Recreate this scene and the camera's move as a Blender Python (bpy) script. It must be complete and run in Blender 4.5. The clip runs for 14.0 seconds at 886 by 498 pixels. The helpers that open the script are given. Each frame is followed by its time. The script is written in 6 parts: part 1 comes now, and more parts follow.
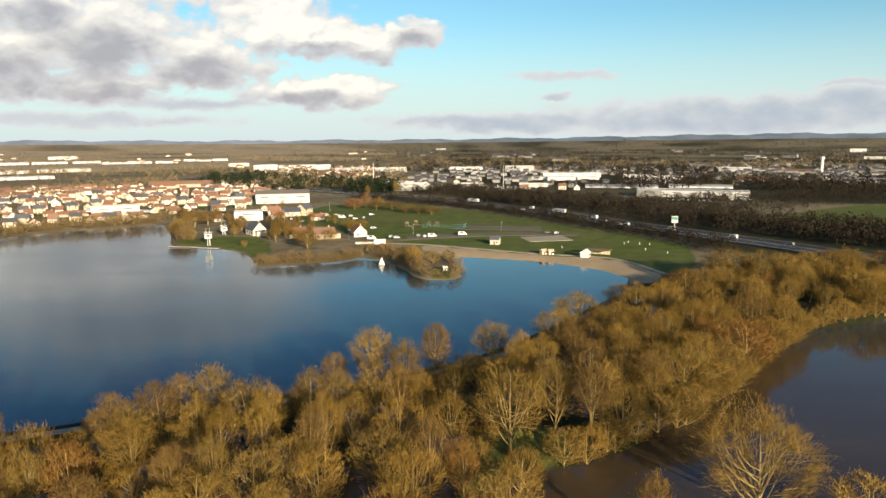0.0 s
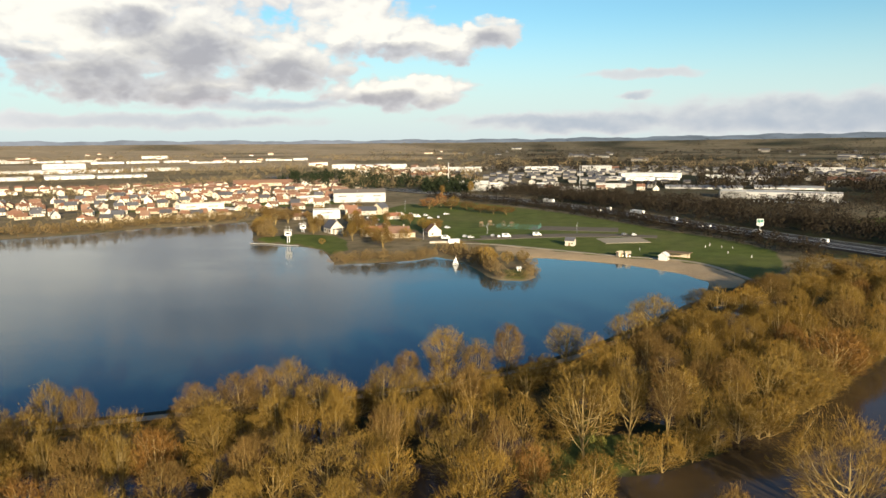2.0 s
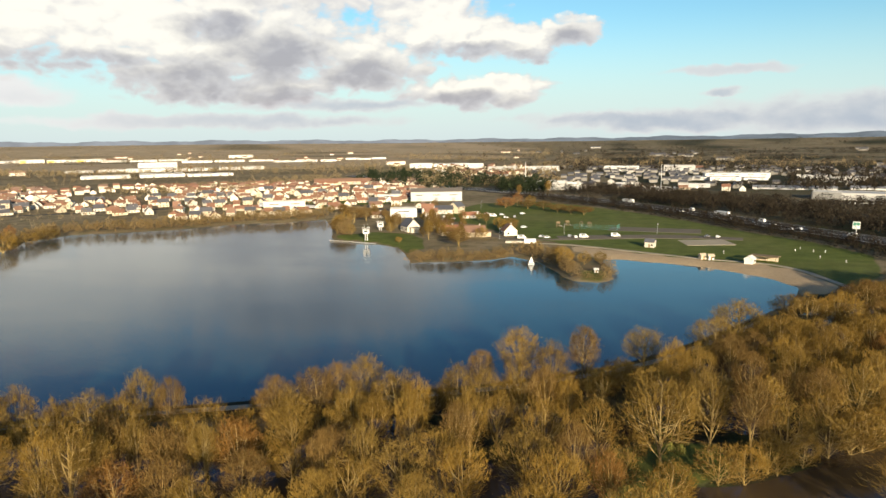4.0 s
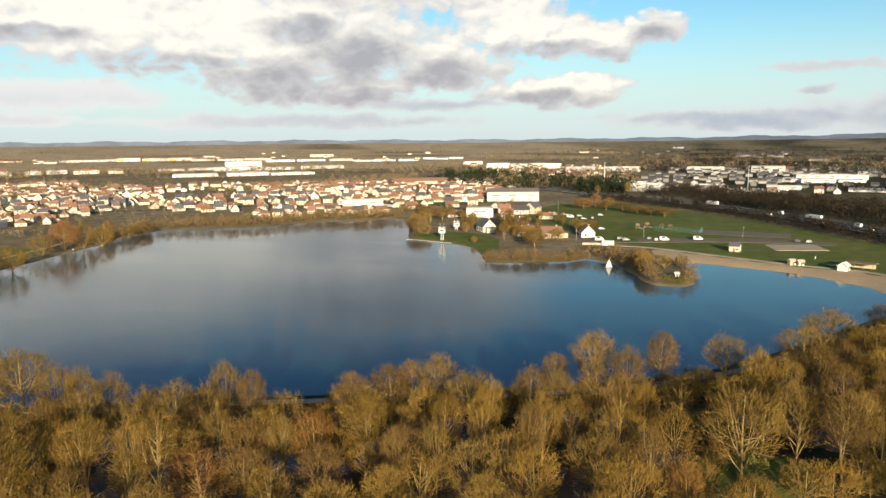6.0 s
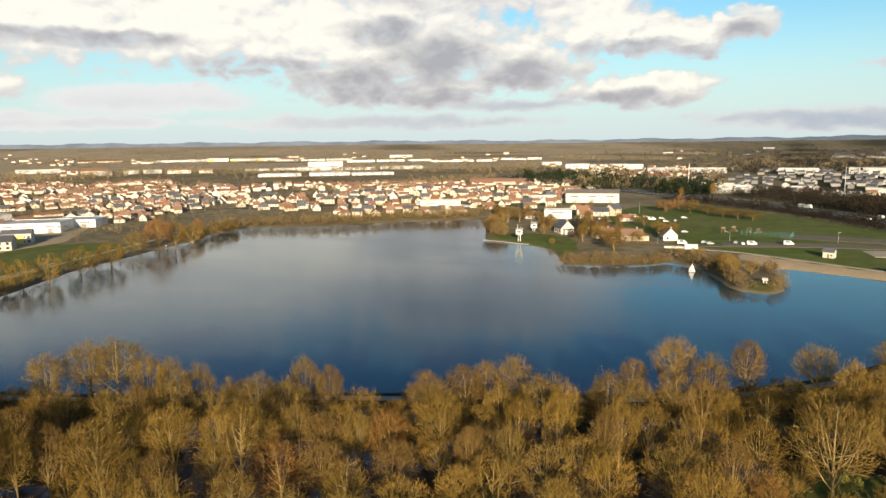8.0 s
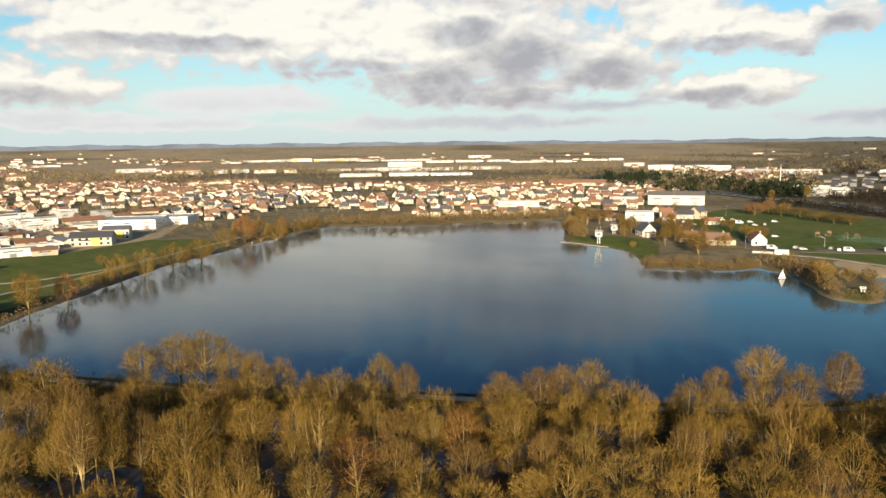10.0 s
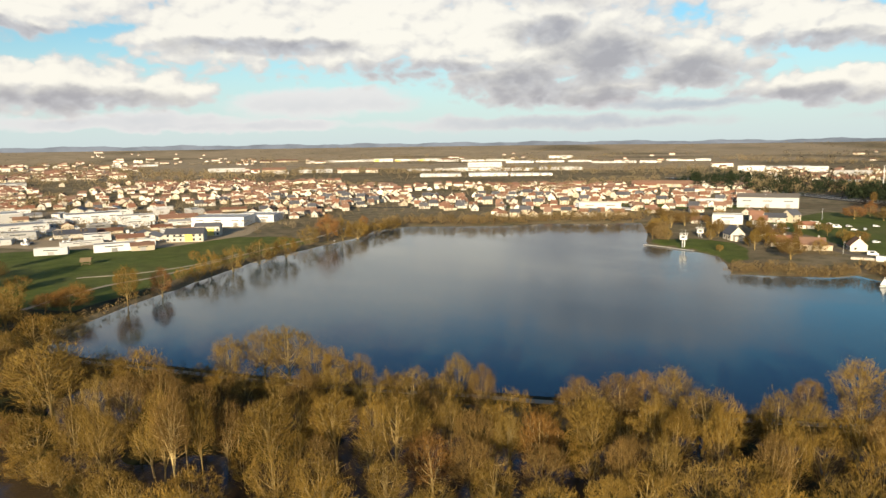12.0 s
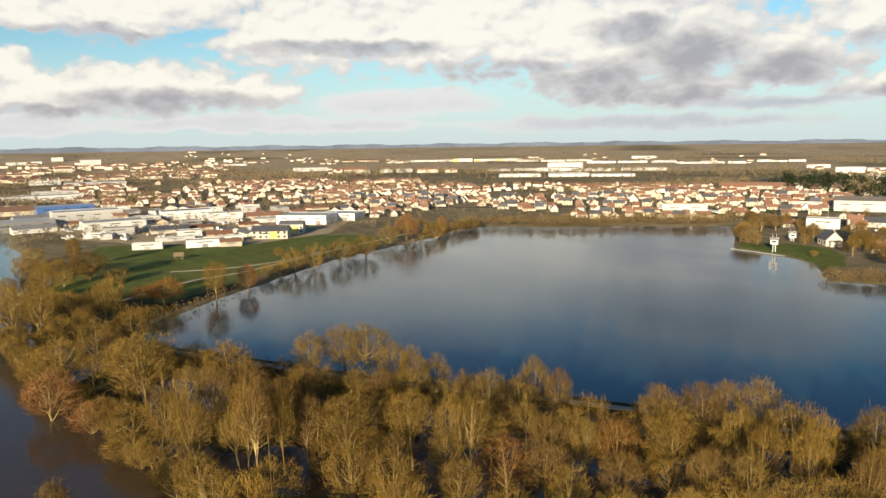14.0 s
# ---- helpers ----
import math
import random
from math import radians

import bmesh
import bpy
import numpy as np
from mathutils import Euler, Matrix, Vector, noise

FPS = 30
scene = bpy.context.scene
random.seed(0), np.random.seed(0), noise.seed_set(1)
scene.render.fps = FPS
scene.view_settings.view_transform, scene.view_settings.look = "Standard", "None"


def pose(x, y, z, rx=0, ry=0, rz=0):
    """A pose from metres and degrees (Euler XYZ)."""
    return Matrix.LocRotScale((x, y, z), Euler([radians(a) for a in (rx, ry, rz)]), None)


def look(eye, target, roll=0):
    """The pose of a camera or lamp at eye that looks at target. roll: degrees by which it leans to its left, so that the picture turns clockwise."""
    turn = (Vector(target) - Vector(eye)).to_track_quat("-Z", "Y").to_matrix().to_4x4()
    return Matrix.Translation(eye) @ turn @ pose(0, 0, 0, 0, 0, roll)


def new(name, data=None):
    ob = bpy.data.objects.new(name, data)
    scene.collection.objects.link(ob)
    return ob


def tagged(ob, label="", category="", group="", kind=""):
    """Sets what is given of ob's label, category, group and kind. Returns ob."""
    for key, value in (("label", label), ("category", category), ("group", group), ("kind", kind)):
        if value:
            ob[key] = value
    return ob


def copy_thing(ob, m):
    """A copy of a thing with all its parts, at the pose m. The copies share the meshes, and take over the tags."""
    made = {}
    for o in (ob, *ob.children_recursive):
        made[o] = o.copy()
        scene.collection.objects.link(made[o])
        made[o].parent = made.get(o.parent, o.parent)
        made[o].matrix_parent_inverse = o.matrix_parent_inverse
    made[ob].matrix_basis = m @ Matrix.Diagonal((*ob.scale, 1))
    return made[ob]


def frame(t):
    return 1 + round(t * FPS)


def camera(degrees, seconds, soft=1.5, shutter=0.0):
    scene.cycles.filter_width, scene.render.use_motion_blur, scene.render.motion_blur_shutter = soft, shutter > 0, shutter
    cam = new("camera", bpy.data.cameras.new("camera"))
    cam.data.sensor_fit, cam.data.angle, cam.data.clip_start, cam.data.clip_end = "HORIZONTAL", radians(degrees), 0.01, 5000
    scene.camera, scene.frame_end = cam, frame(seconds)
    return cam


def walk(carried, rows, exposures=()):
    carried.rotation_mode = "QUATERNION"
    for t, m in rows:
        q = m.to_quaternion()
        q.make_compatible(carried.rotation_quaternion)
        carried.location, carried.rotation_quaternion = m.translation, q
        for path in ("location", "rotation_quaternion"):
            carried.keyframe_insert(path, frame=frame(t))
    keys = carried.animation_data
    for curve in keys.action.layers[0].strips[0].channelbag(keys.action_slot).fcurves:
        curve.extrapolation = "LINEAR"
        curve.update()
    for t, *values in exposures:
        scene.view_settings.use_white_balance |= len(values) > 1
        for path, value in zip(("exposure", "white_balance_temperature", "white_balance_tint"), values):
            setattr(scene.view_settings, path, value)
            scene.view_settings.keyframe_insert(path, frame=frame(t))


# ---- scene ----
# ------------------------------------------------------------ camera
cam = camera(64.4, 14.0)
ROWS = [
    (0.0, 0.000, 0.000, 66.000, -0.000, -8.961, 0.413),
    (0.5, 0.014, -0.027, 66.050, 1.492, -8.972, 0.451),
    (1.0, 0.029, -0.054, 66.100, 2.994, -8.960, 0.445),
    (1.5, 0.043, -0.080, 66.150, 4.541, -8.951, 0.443),
    (2.0, 0.058, -0.107, 66.201, 6.093, -8.943, 0.530),
    (2.5, 0.072, -0.134, 66.251, 7.698, -8.946, 0.520),
    (3.0, 0.087, -0.161, 66.301, 9.254, -8.955, 0.576),
    (5.5, 0.159, -0.294, 66.552, 16.973, -8.930, 0.690),
    (6.0, 0.174, -0.321, 66.602, 18.543, -8.909, 0.677),
    (6.5, 0.188, -0.348, 66.652, 20.106, -8.877, 0.748),
    (7.0, 0.203, -0.375, 66.702, 21.694, -8.850, 0.739),
    (7.5, 0.217, -0.401, 66.752, 23.290, -8.822, 0.753),
    (8.0, 0.232, -0.428, 66.802, 24.861, -8.795, 0.777),
    (10.5, 0.304, -0.562, 67.053, 32.828, -8.654, 0.846),
    (11.0, 0.319, -0.589, 67.103, 34.441, -8.635, 0.860),
    (11.5, 0.333, -0.615, 67.153, 36.066, -8.589, 0.889),
    (12.0, 0.348, -0.642, 67.204, 37.676, -8.567, 0.922),
    (12.5, 0.362, -0.669, 67.254, 39.232, -8.543, 0.895),
    (13.0, 0.377, -0.696, 67.304, 40.834, -8.515, 0.933),
    (13.5, 0.391, -0.722, 67.354, 42.458, -8.506, 0.925),
    (14.0, 0.406, -0.749, 67.404, 44.079, -8.469, 0.919),
]
walk(cam, [(t, pose(x, y, z, 90 + pitch, 0, yaw) @ pose(0, 0, 0, 0, 0, -roll)) for t, x, y, z, yaw, pitch, roll in ROWS], exposures=((0.0, 1.04), (7.0, 1.0), (14.0, 0.92)))

# ------------------------------------------------------------ sky, sun, exposure
SUN_AZ, SUN_EL = 205.0, 12.5          # degrees left of the first view, and above the horizon
SKY_STRENGTH = 0.052


class Nodes:
    """Short hand for wiring shader nodes."""

    def __init__(self, tree):
        self.tree = tree

    def add(self, kind, inputs=(), **props):
        n = self.tree.nodes.new(kind)
        for k, v in props.items():
            setattr(n, k, v)
        for k, v in dict(inputs).items():
            if isinstance(v, bpy.types.NodeSocket):
                self.tree.links.new(v, n.inputs[k])
            else:
                n.inputs[k].default_value = v
        return n

    def math(self, op, a, b=0.0, clamp=False):
        return self.add("ShaderNodeMath", {0: a, 1: b}, operation=op, use_clamp=clamp).outputs[0]

    def mix(self, f, a, b):
        n = self.add("ShaderNodeMix", {0: f, 6: a, 7: b}, data_type="RGBA")
        return n.outputs[2]

    def span(self, v, a, b, c=0.0, d=1.0, smooth=True):
        return self.add("ShaderNodeMapRange", {0: v, 1: a, 2: b, 3: c, 4: d}, interpolation_type="SMOOTHSTEP" if smooth else "LINEAR").outputs[0]

    def noise(self, vec, scale, detail=4.0, rough=0.55):
        return self.add("ShaderNodeTexNoise", {"Vector": vec, "Scale": scale, "Detail": detail, "Roughness": rough}).outputs[0]


# clouds: azimuth left of the first view, elevation, half width, half height, all in degrees
CLOUDS = [
    (53.6, 9.4, 8.9, 3.26), (43.1, 10.0, 12.4, 4.37), (34.3, 9.1, 11.2, 3.85), (26.7, 7.5, 9.2, 3.73), (18.2, 6.2, 5.5, 2.14), (24.6, 4.1, 3.9, 1.21), (31.7, 5.2, 6.1, 1.89), (68.1, 10.0, 7.2, 1.87),
    (73.4, 9.8, 2.7, 1.35), (72.5, 4.4, 6.0, 1.69), (65.8, 4.7, 7.9, 2.04), (59.8, 4.5, 4.9, 1.41), (75.0, 5.8, 1.8, 1.64), 
    (13.8, 8.4, 2.5, 1.42), (12.3, 9.1, 4.9, 2.1), (7.0, 7.6, 4.0, 1.52), (2.4, 8.3, 2.5, 1.23), (9.4, 3.9, 5.9, 1.31), (6.7, 4.3, 3.5, 0.89), 
]
CLOUDS += [  # above and beside the views, seen in the lake
    (23.0, 13.0, 12.0, 3.6), (45.0, 12.4, 21.0, 3.0), (66.0, 12.0, 13.0, 2.8), (88.0, 8.0, 10.0, 4.0), (110.0, 9.0, 14.0, 4.0), (-55.0, 8.0, 12.0, 3.5), (-80.0, 14.0, 14.0, 4.0),
    (150.0, 20.0, 20.0, 5.0), (-140.0, 24.0, 18.0, 5.0),
]
# their shaded undersides
BELLIES = [
    (24.0, 14.0, 11.0, 3.0),
    (30.8, 4.8, 8.3, 1.61), (24.5, 6.4, 4.5, 2.38), (18.2, 5.5, 4.4, 1.32), (24.2, 3.8, 3.9, 0.95), (38.7, 6.0, 6.4, 0.82), (68.9, 8.3, 6.0, 0.62), (64.7, 3.8, 7.2, 0.94),
    (72.9, 3.1, 3.8, 0.56), (62.0, 2.0, 6.2, 0.39), (51.1, 7.8, 6.8, 0.64), (10.4, 7.0, 4.2, 0.63), (5.2, 6.5, 3.4, 0.62), (2.2, 8.0, 1.7, 0.96), (10.7, 3.3, 5.2, 0.82), (48.6, 3.0, 5.3, 0.48),
    (29.1, 8.6, 3.8, 1.11),
]
# thin grey veils low over the horizon
VEILS = [
    (-24.0, 1.9, 17.0, 1.5), (-6.0, 1.5, 11.0, 0.9),
    (-20.3, 1.4, 14.2, 1.17), (-29.5, 2.6, 6.5, 1.2), (-9.7, 5.1, 4.6, 0.38), (-29.4, 3.9, 3.1, 0.3), (-9.1, 3.6, 1.4, 0.39), (-3.1, 1.7, 9.8, 0.62), (50.6, 1.9, 5.2, 0.54), (59.5, 2.3, 7.5, 0.68), (45.9, 3.7, 5.8, 0.97),
    (30.0, 1.8, 14.0, 0.6), (20.0, 3.0, 8.0, 0.5), (76.0, 1.9, 8.0, 0.6),
    (46.3, 3.8, 5.7, 1.1), (63.7, 2.1, 6.9, 0.56), (73.7, 2.4, 3.4, 0.72), (48.6, 3.5, 6.3, 1.13), (57.4, 1.9, 6.9, 0.45),
]


def cloud_group(name, amount, detail, bodies, puffs=3.0, billow=1.6):
    """Cloud thickness at an azimuth and elevation: the nearest of the flattened cloud bodies, roughened by noise."""
    g = bpy.data.node_groups.new(name, "ShaderNodeTree")
    g.interface.new_socket("az", in_out="INPUT", socket_type="NodeSocketFloat")
    g.interface.new_socket("el", in_out="INPUT", socket_type="NodeSocketFloat")
    g.interface.new_socket("thick", in_out="OUTPUT", socket_type="NodeSocketFloat")
    k = Nodes(g)
    gi, go = k.add("NodeGroupInput"), k.add("NodeGroupOutput")
    az, el = gi.outputs[0], gi.outputs[1]
    xyz = k.add("ShaderNodeCombineXYZ", {0: az, 1: k.math("MULTIPLY", el, 1.6)}).outputs[0]
    warp = k.math("MULTIPLY", k.math("SUBTRACT", k.noise(xyz, 0.26, 5.0), 0.5), 4.5)
    warp2 = k.math("MULTIPLY", k.math("SUBTRACT", k.noise(xyz, 0.31, 5.0), 0.5), 1.7)
    az2, el2 = k.math("ADD", az, warp), k.math("ADD", k.math("ADD", el, 0.35), warp2)
    puff = k.add("ShaderNodeTexVoronoi", {"Vector": k.add("ShaderNodeCombineXYZ", {0: az2, 1: k.math("MULTIPLY", el2, 1.6)}).outputs[0], "Scale": 0.62, "Detail": puffs, "Roughness": 0.55, "Smoothness": 0.35},
                 voronoi_dimensions="2D", feature="SMOOTH_F1", normalize=True).outputs["Distance"]
    best = None
    for a, e, w, h in bodies:
        u = k.math("MULTIPLY", k.math("SUBTRACT", az2, a), 1.0 / w)
        v = k.math("MULTIPLY", k.math("SUBTRACT", el2, e), 1.0 / h)
        v = k.math("MULTIPLY", v, v)
        f = k.math("SUBTRACT", k.math("SUBTRACT", 1.0, k.math("MULTIPLY", u, u)), v)
        best = f if best is None else k.math("MAXIMUM", best, f)
    best = k.math("MAXIMUM", best, -2.0)
    rough = k.math("SUBTRACT", k.noise(xyz, 0.34, detail, 0.52), 0.5)
    out = k.math("ADD", best, k.math("MULTIPLY", rough, amount))
    out = k.math("ADD", out, k.math("MULTIPLY", k.math("SUBTRACT", 0.35, puff), billow))
    g.links.new(out, go.inputs[0])
    return g


def build_world():
    world = bpy.data.worlds.new("sky")
    scene.world = world
    world.use_nodes = True
    world.node_tree.nodes.clear()
    k = Nodes(world.node_tree)
    sky = k.add("ShaderNodeTexSky", sky_type="NISHITA", sun_disc=False, sun_elevation=radians(SUN_EL), sun_rotation=radians(-SUN_AZ),
                air_density=1.0, dust_density=0.6, ozone_density=1.5, altitude=60)
    co = k.add("ShaderNodeTexCoord").outputs["Generated"]
    d = k.add("ShaderNodeSeparateXYZ", {0: co})
    az = k.math("MULTIPLY", k.math("ARCTAN2", k.math("MULTIPLY", d.outputs[0], -1.0), d.outputs[1]), 57.2958)
    el = k.math("MULTIPLY", k.math("ARCSINE", d.outputs[2]), 57.2958)
    fine, soft_ = cloud_group("cloud_field", 2.0, 5.0, CLOUDS, 0.8, 1.7), cloud_group("cloud_body", 1.6, 3.0, CLOUDS, 0.0, 0.6)
    under = cloud_group("cloud_underside", 1.9, 3.0, BELLIES, 0.0, 0.8)
    here = k.add("ShaderNodeGroup", {0: az, 1: el}, node_tree=fine).outputs[0]
    body = k.add("ShaderNodeGroup", {0: az, 1: el}, node_tree=soft_).outputs[0]
    belly = k.add("ShaderNodeGroup", {0: az, 1: el}, node_tree=under).outputs[0]
    close = k.add("ShaderNodeGroup", {0: k.math("ADD", az, 0.3), 1: k.math("ADD", el, 0.45)}, node_tree=fine).outputs[0]
    cover = k.span(here, -0.30, 0.45)
    relief = k.math("MULTIPLY", k.math("SUBTRACT", here, close), 0.42)
    shade = k.span(k.math("SUBTRACT", belly, relief), -0.85, 1.2)
    bright = k.mix(k.span(k.math("ADD", body, relief), 0.0, 1.0), (7.5, 7.2, 6.95, 1), (10.3, 9.75, 8.6, 1))
    grey = k.mix(k.span(here, 0.0, 1.2), (6.4, 6.25, 6.4, 1), (4.3, 4.1, 4.35, 1))
    cloud = k.mix(shade, bright, grey)
    haze = k.span(el, 10.0, 0.0)
    balance = k.mix(k.span(el, 10.0, 19.0), (0.95, 1.40, 1.56, 1), (0.58, 0.92, 1.22, 1))
    clear = k.add("ShaderNodeVectorMath", {0: sky.outputs[0], 1: balance}, operation="MULTIPLY").outputs[0]
    blue = k.mix(k.math("MULTIPLY", haze, 0.85), clear, (6.9, 7.85, 8.15, 1))
    veil = k.add("ShaderNodeGroup", {0: az, 1: el}, node_tree=cloud_group("veil_field", 1.5, 5.0, VEILS, 0.0, 0.3)).outputs[0]
    blue = k.mix(k.math("MULTIPLY", k.span(veil, -0.5, 0.7), 0.88), blue, k.mix(k.math("MULTIPLY", k.span(veil, 0.0, 1.4), k.math("MULTIPLY", k.span(el, 4.2, 2.6, 0.35, 1.0), k.span(az, 40.0, 10.0, 0.35, 1.0))), k.mix(k.span(az, 30.0, 45.0), (7.2, 7.15, 7.15, 1), (8.7, 8.35, 8.2, 1)), (4.3, 4.8, 5.6, 1)))
    both = k.mix(k.math("MULTIPLY", cover, k.span(el, 10.4, 12.5, 0.94, 0.80)), blue, cloud)
    bg = k.add("ShaderNodeBackground", {0: both, 1: SKY_STRENGTH})
    out = k.add("ShaderNodeOutputWorld")
    world.node_tree.links.new(bg.outputs[0], out.inputs[0])


build_world()
sun = new("sun", bpy.data.lights.new("sun", "SUN"))
sun.data.energy, sun.data.angle, sun.data.color = 5.0, radians(0.6), (1.0, 0.83, 0.58)
sa, se = radians(SUN_AZ), radians(SUN_EL)
sun.matrix_world = look((-math.sin(sa) * 300, math.cos(sa) * 300, 300 * math.tan(se)), (0, 0, 0))

# ------------------------------------------------------------ materials
def material(name, base, rough=0.85, spread=0.25, scale=0.5, fine=8.0, metal=0.0, bump=0.0, by_object=0.0, by_island=0.0, tint=None, space="Object"):
    """A matt surface whose colour varies at two scales, and by object or by loose piece."""
    m = bpy.data.materials.new(name)
    m.use_nodes = True
    k = Nodes(m.node_tree)
    bsdf = m.node_tree.nodes["Principled BSDF"]
    co = k.add("ShaderNodeTexCoord").outputs["Object"] if space == "Object" else k.add("ShaderNodeNewGeometry").outputs["Position"]
    big, small = k.noise(co, scale, 3.0), k.noise(co, fine, 5.0)
    v = k.math("ADD", k.math("MULTIPLY", k.math("SUBTRACT", big, 0.5), 2.2 * spread), k.math("MULTIPLY", k.math("SUBTRACT", small, 0.5), 1.4 * spread))
    if by_object:
        v = k.math("ADD", v, k.math("MULTIPLY", k.math("SUBTRACT", k.add("ShaderNodeObjectInfo").outputs["Random"], 0.5), 2 * by_object))
    if by_island:
        v = k.math("ADD", v, k.math("MULTIPLY", k.math("SUBTRACT", k.add("ShaderNodeNewGeometry").outputs["Random Per Island"], 0.5), 2 * by_island))
    gain = k.math("MAXIMUM", k.math("ADD", v, 1.0), 0.15)
    col = k.add("ShaderNodeRGB").outputs[0]
    col.default_value = (*base, 1)
    if tint:
        pick = k.add("ShaderNodeObjectInfo").outputs["Random"] if by_object else k.add("ShaderNodeNewGeometry").outputs["Random Per Island"]
        col = k.mix(k.math("FRACT", k.math("MULTIPLY", pick, 7.31)), col, (*tint, 1))
    col = k.add("ShaderNodeVectorMath", {0: col, "Scale": gain}, operation="SCALE").outputs[0]
    m.node_tree.links.new(col, bsdf.inputs["Base Color"])
    bsdf.inputs["Roughness"].default_value, bsdf.inputs["Metallic"].default_value = rough, metal
    if rough > 0.75:
        bsdf.inputs["Specular IOR Level"].default_value = 0.12
    if bump:
        b = k.add("ShaderNodeBump", {"Height": small, "Strength": bump, "Distance": 0.05}).outputs[0]
        m.node_tree.links.new(b, bsdf.inputs["Normal"])
    return m


def water_material():
    m = bpy.data.materials.new("lake_water")
    m.use_nodes = True
    k = Nodes(m.node_tree)
    bsdf = m.node_tree.nodes["Principled BSDF"]
    pos = k.add("ShaderNodeNewGeometry").outputs["Position"]
    xyz = k.add("ShaderNodeSeparateXYZ", {0: pos})
    # the flooded river side carries brown silt, the lake is clear
    side = k.math("ADD", k.math("MULTIPLY", xyz.outputs[0], -0.42), xyz.outputs[1])
    dirt = k.math("ADD", side, k.math("MULTIPLY", k.math("SUBTRACT", k.noise(pos, 0.02, 3.0), 0.5), 40.0))
    muddy = k.math("MULTIPLY", k.span(dirt, 190.0, 150.0), 1.0)
    swirl = k.noise(k.add("ShaderNodeVectorMath", {0: pos, 1: (0.02, 0.06, 0.0)}, operation="MULTIPLY").outputs[0], 1.0, 5.0)
    silt = k.mix(swirl, (0.032, 0.022, 0.012, 1), (0.080, 0.055, 0.030, 1))
    col = k.mix(muddy, (0.010, 0.038, 0.050, 1), silt)
    m.node_tree.links.new(col, bsdf.inputs["Base Color"])
    gusts = k.span(k.noise(k.add("ShaderNodeVectorMath", {0: pos, 1: (0.006, 0.014, 0.0)}, operation="MULTIPLY").outputs[0], 1.0, 4.0), 0.35, 0.65)
    m.node_tree.links.new(k.span(gusts, 0.0, 1.0, 0.06, 0.13), bsdf.inputs["Roughness"])
    bsdf.inputs["IOR"].default_value = 1.333
    h = k.math("ADD", k.noise(pos, 0.6, 3.0), k.math("MULTIPLY", k.noise(pos, 2.1, 2.0), 0.35))
    b = k.add("ShaderNodeBump", {"Height": h, "Strength": k.span(gusts, 0.0, 1.0, 0.03, 0.08), "Distance": 0.5}).outputs[0]
    m.node_tree.links.new(b, bsdf.inputs["Normal"])
    return m


def ground_material():
    """Brown scrub and gardens, with the grass, sand and ploughed land that the ground's own masks name; alpha darkens
    wood floor and painted cloud shade.
    """
    m = bpy.data.materials.new("ground_cover")
    m.use_nodes = True
    k = Nodes(m.node_tree)
    bsdf = m.node_tree.nodes["Principled BSDF"]
    pos = k.add("ShaderNodeNewGeometry").outputs["Position"]
    mask = k.add("ShaderNodeAttribute", attribute_name="cover")
    cov = k.add("ShaderNodeSeparateColor", {0: mask.outputs["Color"]})
    n1, n2, n3 = k.noise(pos, 0.012, 4.0), k.noise(pos, 0.11, 5.0), k.noise(pos, 1.3, 4.0)
    scrub = k.mix(k.span(n1, 0.35, 0.65), (0.165, 0.125, 0.070, 1), (0.260, 0.205, 0.122, 1))
    scrub = k.mix(k.span(n2, 0.42, 0.68), scrub, (0.125, 0.110, 0.058, 1))
    grass = k.mix(k.span(n2, 0.3, 0.7), (0.074, 0.096, 0.019, 1), (0.114, 0.138, 0.030, 1))
    grass = k.mix(k.math("MULTIPLY", k.span(n1, 0.4, 0.7), 0.35), grass, (0.180, 0.150, 0.062, 1))
    sand = k.mix(n2, (0.36, 0.26, 0.15, 1), (0.46, 0.35, 0.22, 1))
    field = k.mix(k.span(n1, 0.3, 0.7), (0.41, 0.315, 0.20, 1), (0.31, 0.245, 0.15, 1))
    col = k.mix(k.span(cov.outputs[1], 0.3, 0.7), scrub, grass)
    col = k.mix(k.span(cov.outputs[2], 0.3, 0.7), col, field)
    col = k.mix(k.span(cov.outputs[0], 0.3, 0.7), col, sand)
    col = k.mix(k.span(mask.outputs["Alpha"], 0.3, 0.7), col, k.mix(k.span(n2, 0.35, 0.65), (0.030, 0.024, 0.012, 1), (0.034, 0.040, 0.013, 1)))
    gain = k.span(n3, 0.2, 0.8, 0.75, 1.25, smooth=False)
    col = k.add("ShaderNodeVectorMath", {0: col, "Scale": gain}, operation="SCALE").outputs[0]
    m.node_tree.links.new(col, bsdf.inputs["Base Color"])
    bsdf.inputs["Roughness"].default_value = 0.95
    bsdf.inputs["Specular IOR Level"].default_value = 0.1
    b = k.add("ShaderNodeBump", {"Height": n3, "Strength": 0.5, "Distance": 0.4}).outputs[0]
    m.node_tree.links.new(b, bsdf.inputs["Normal"])
    return m


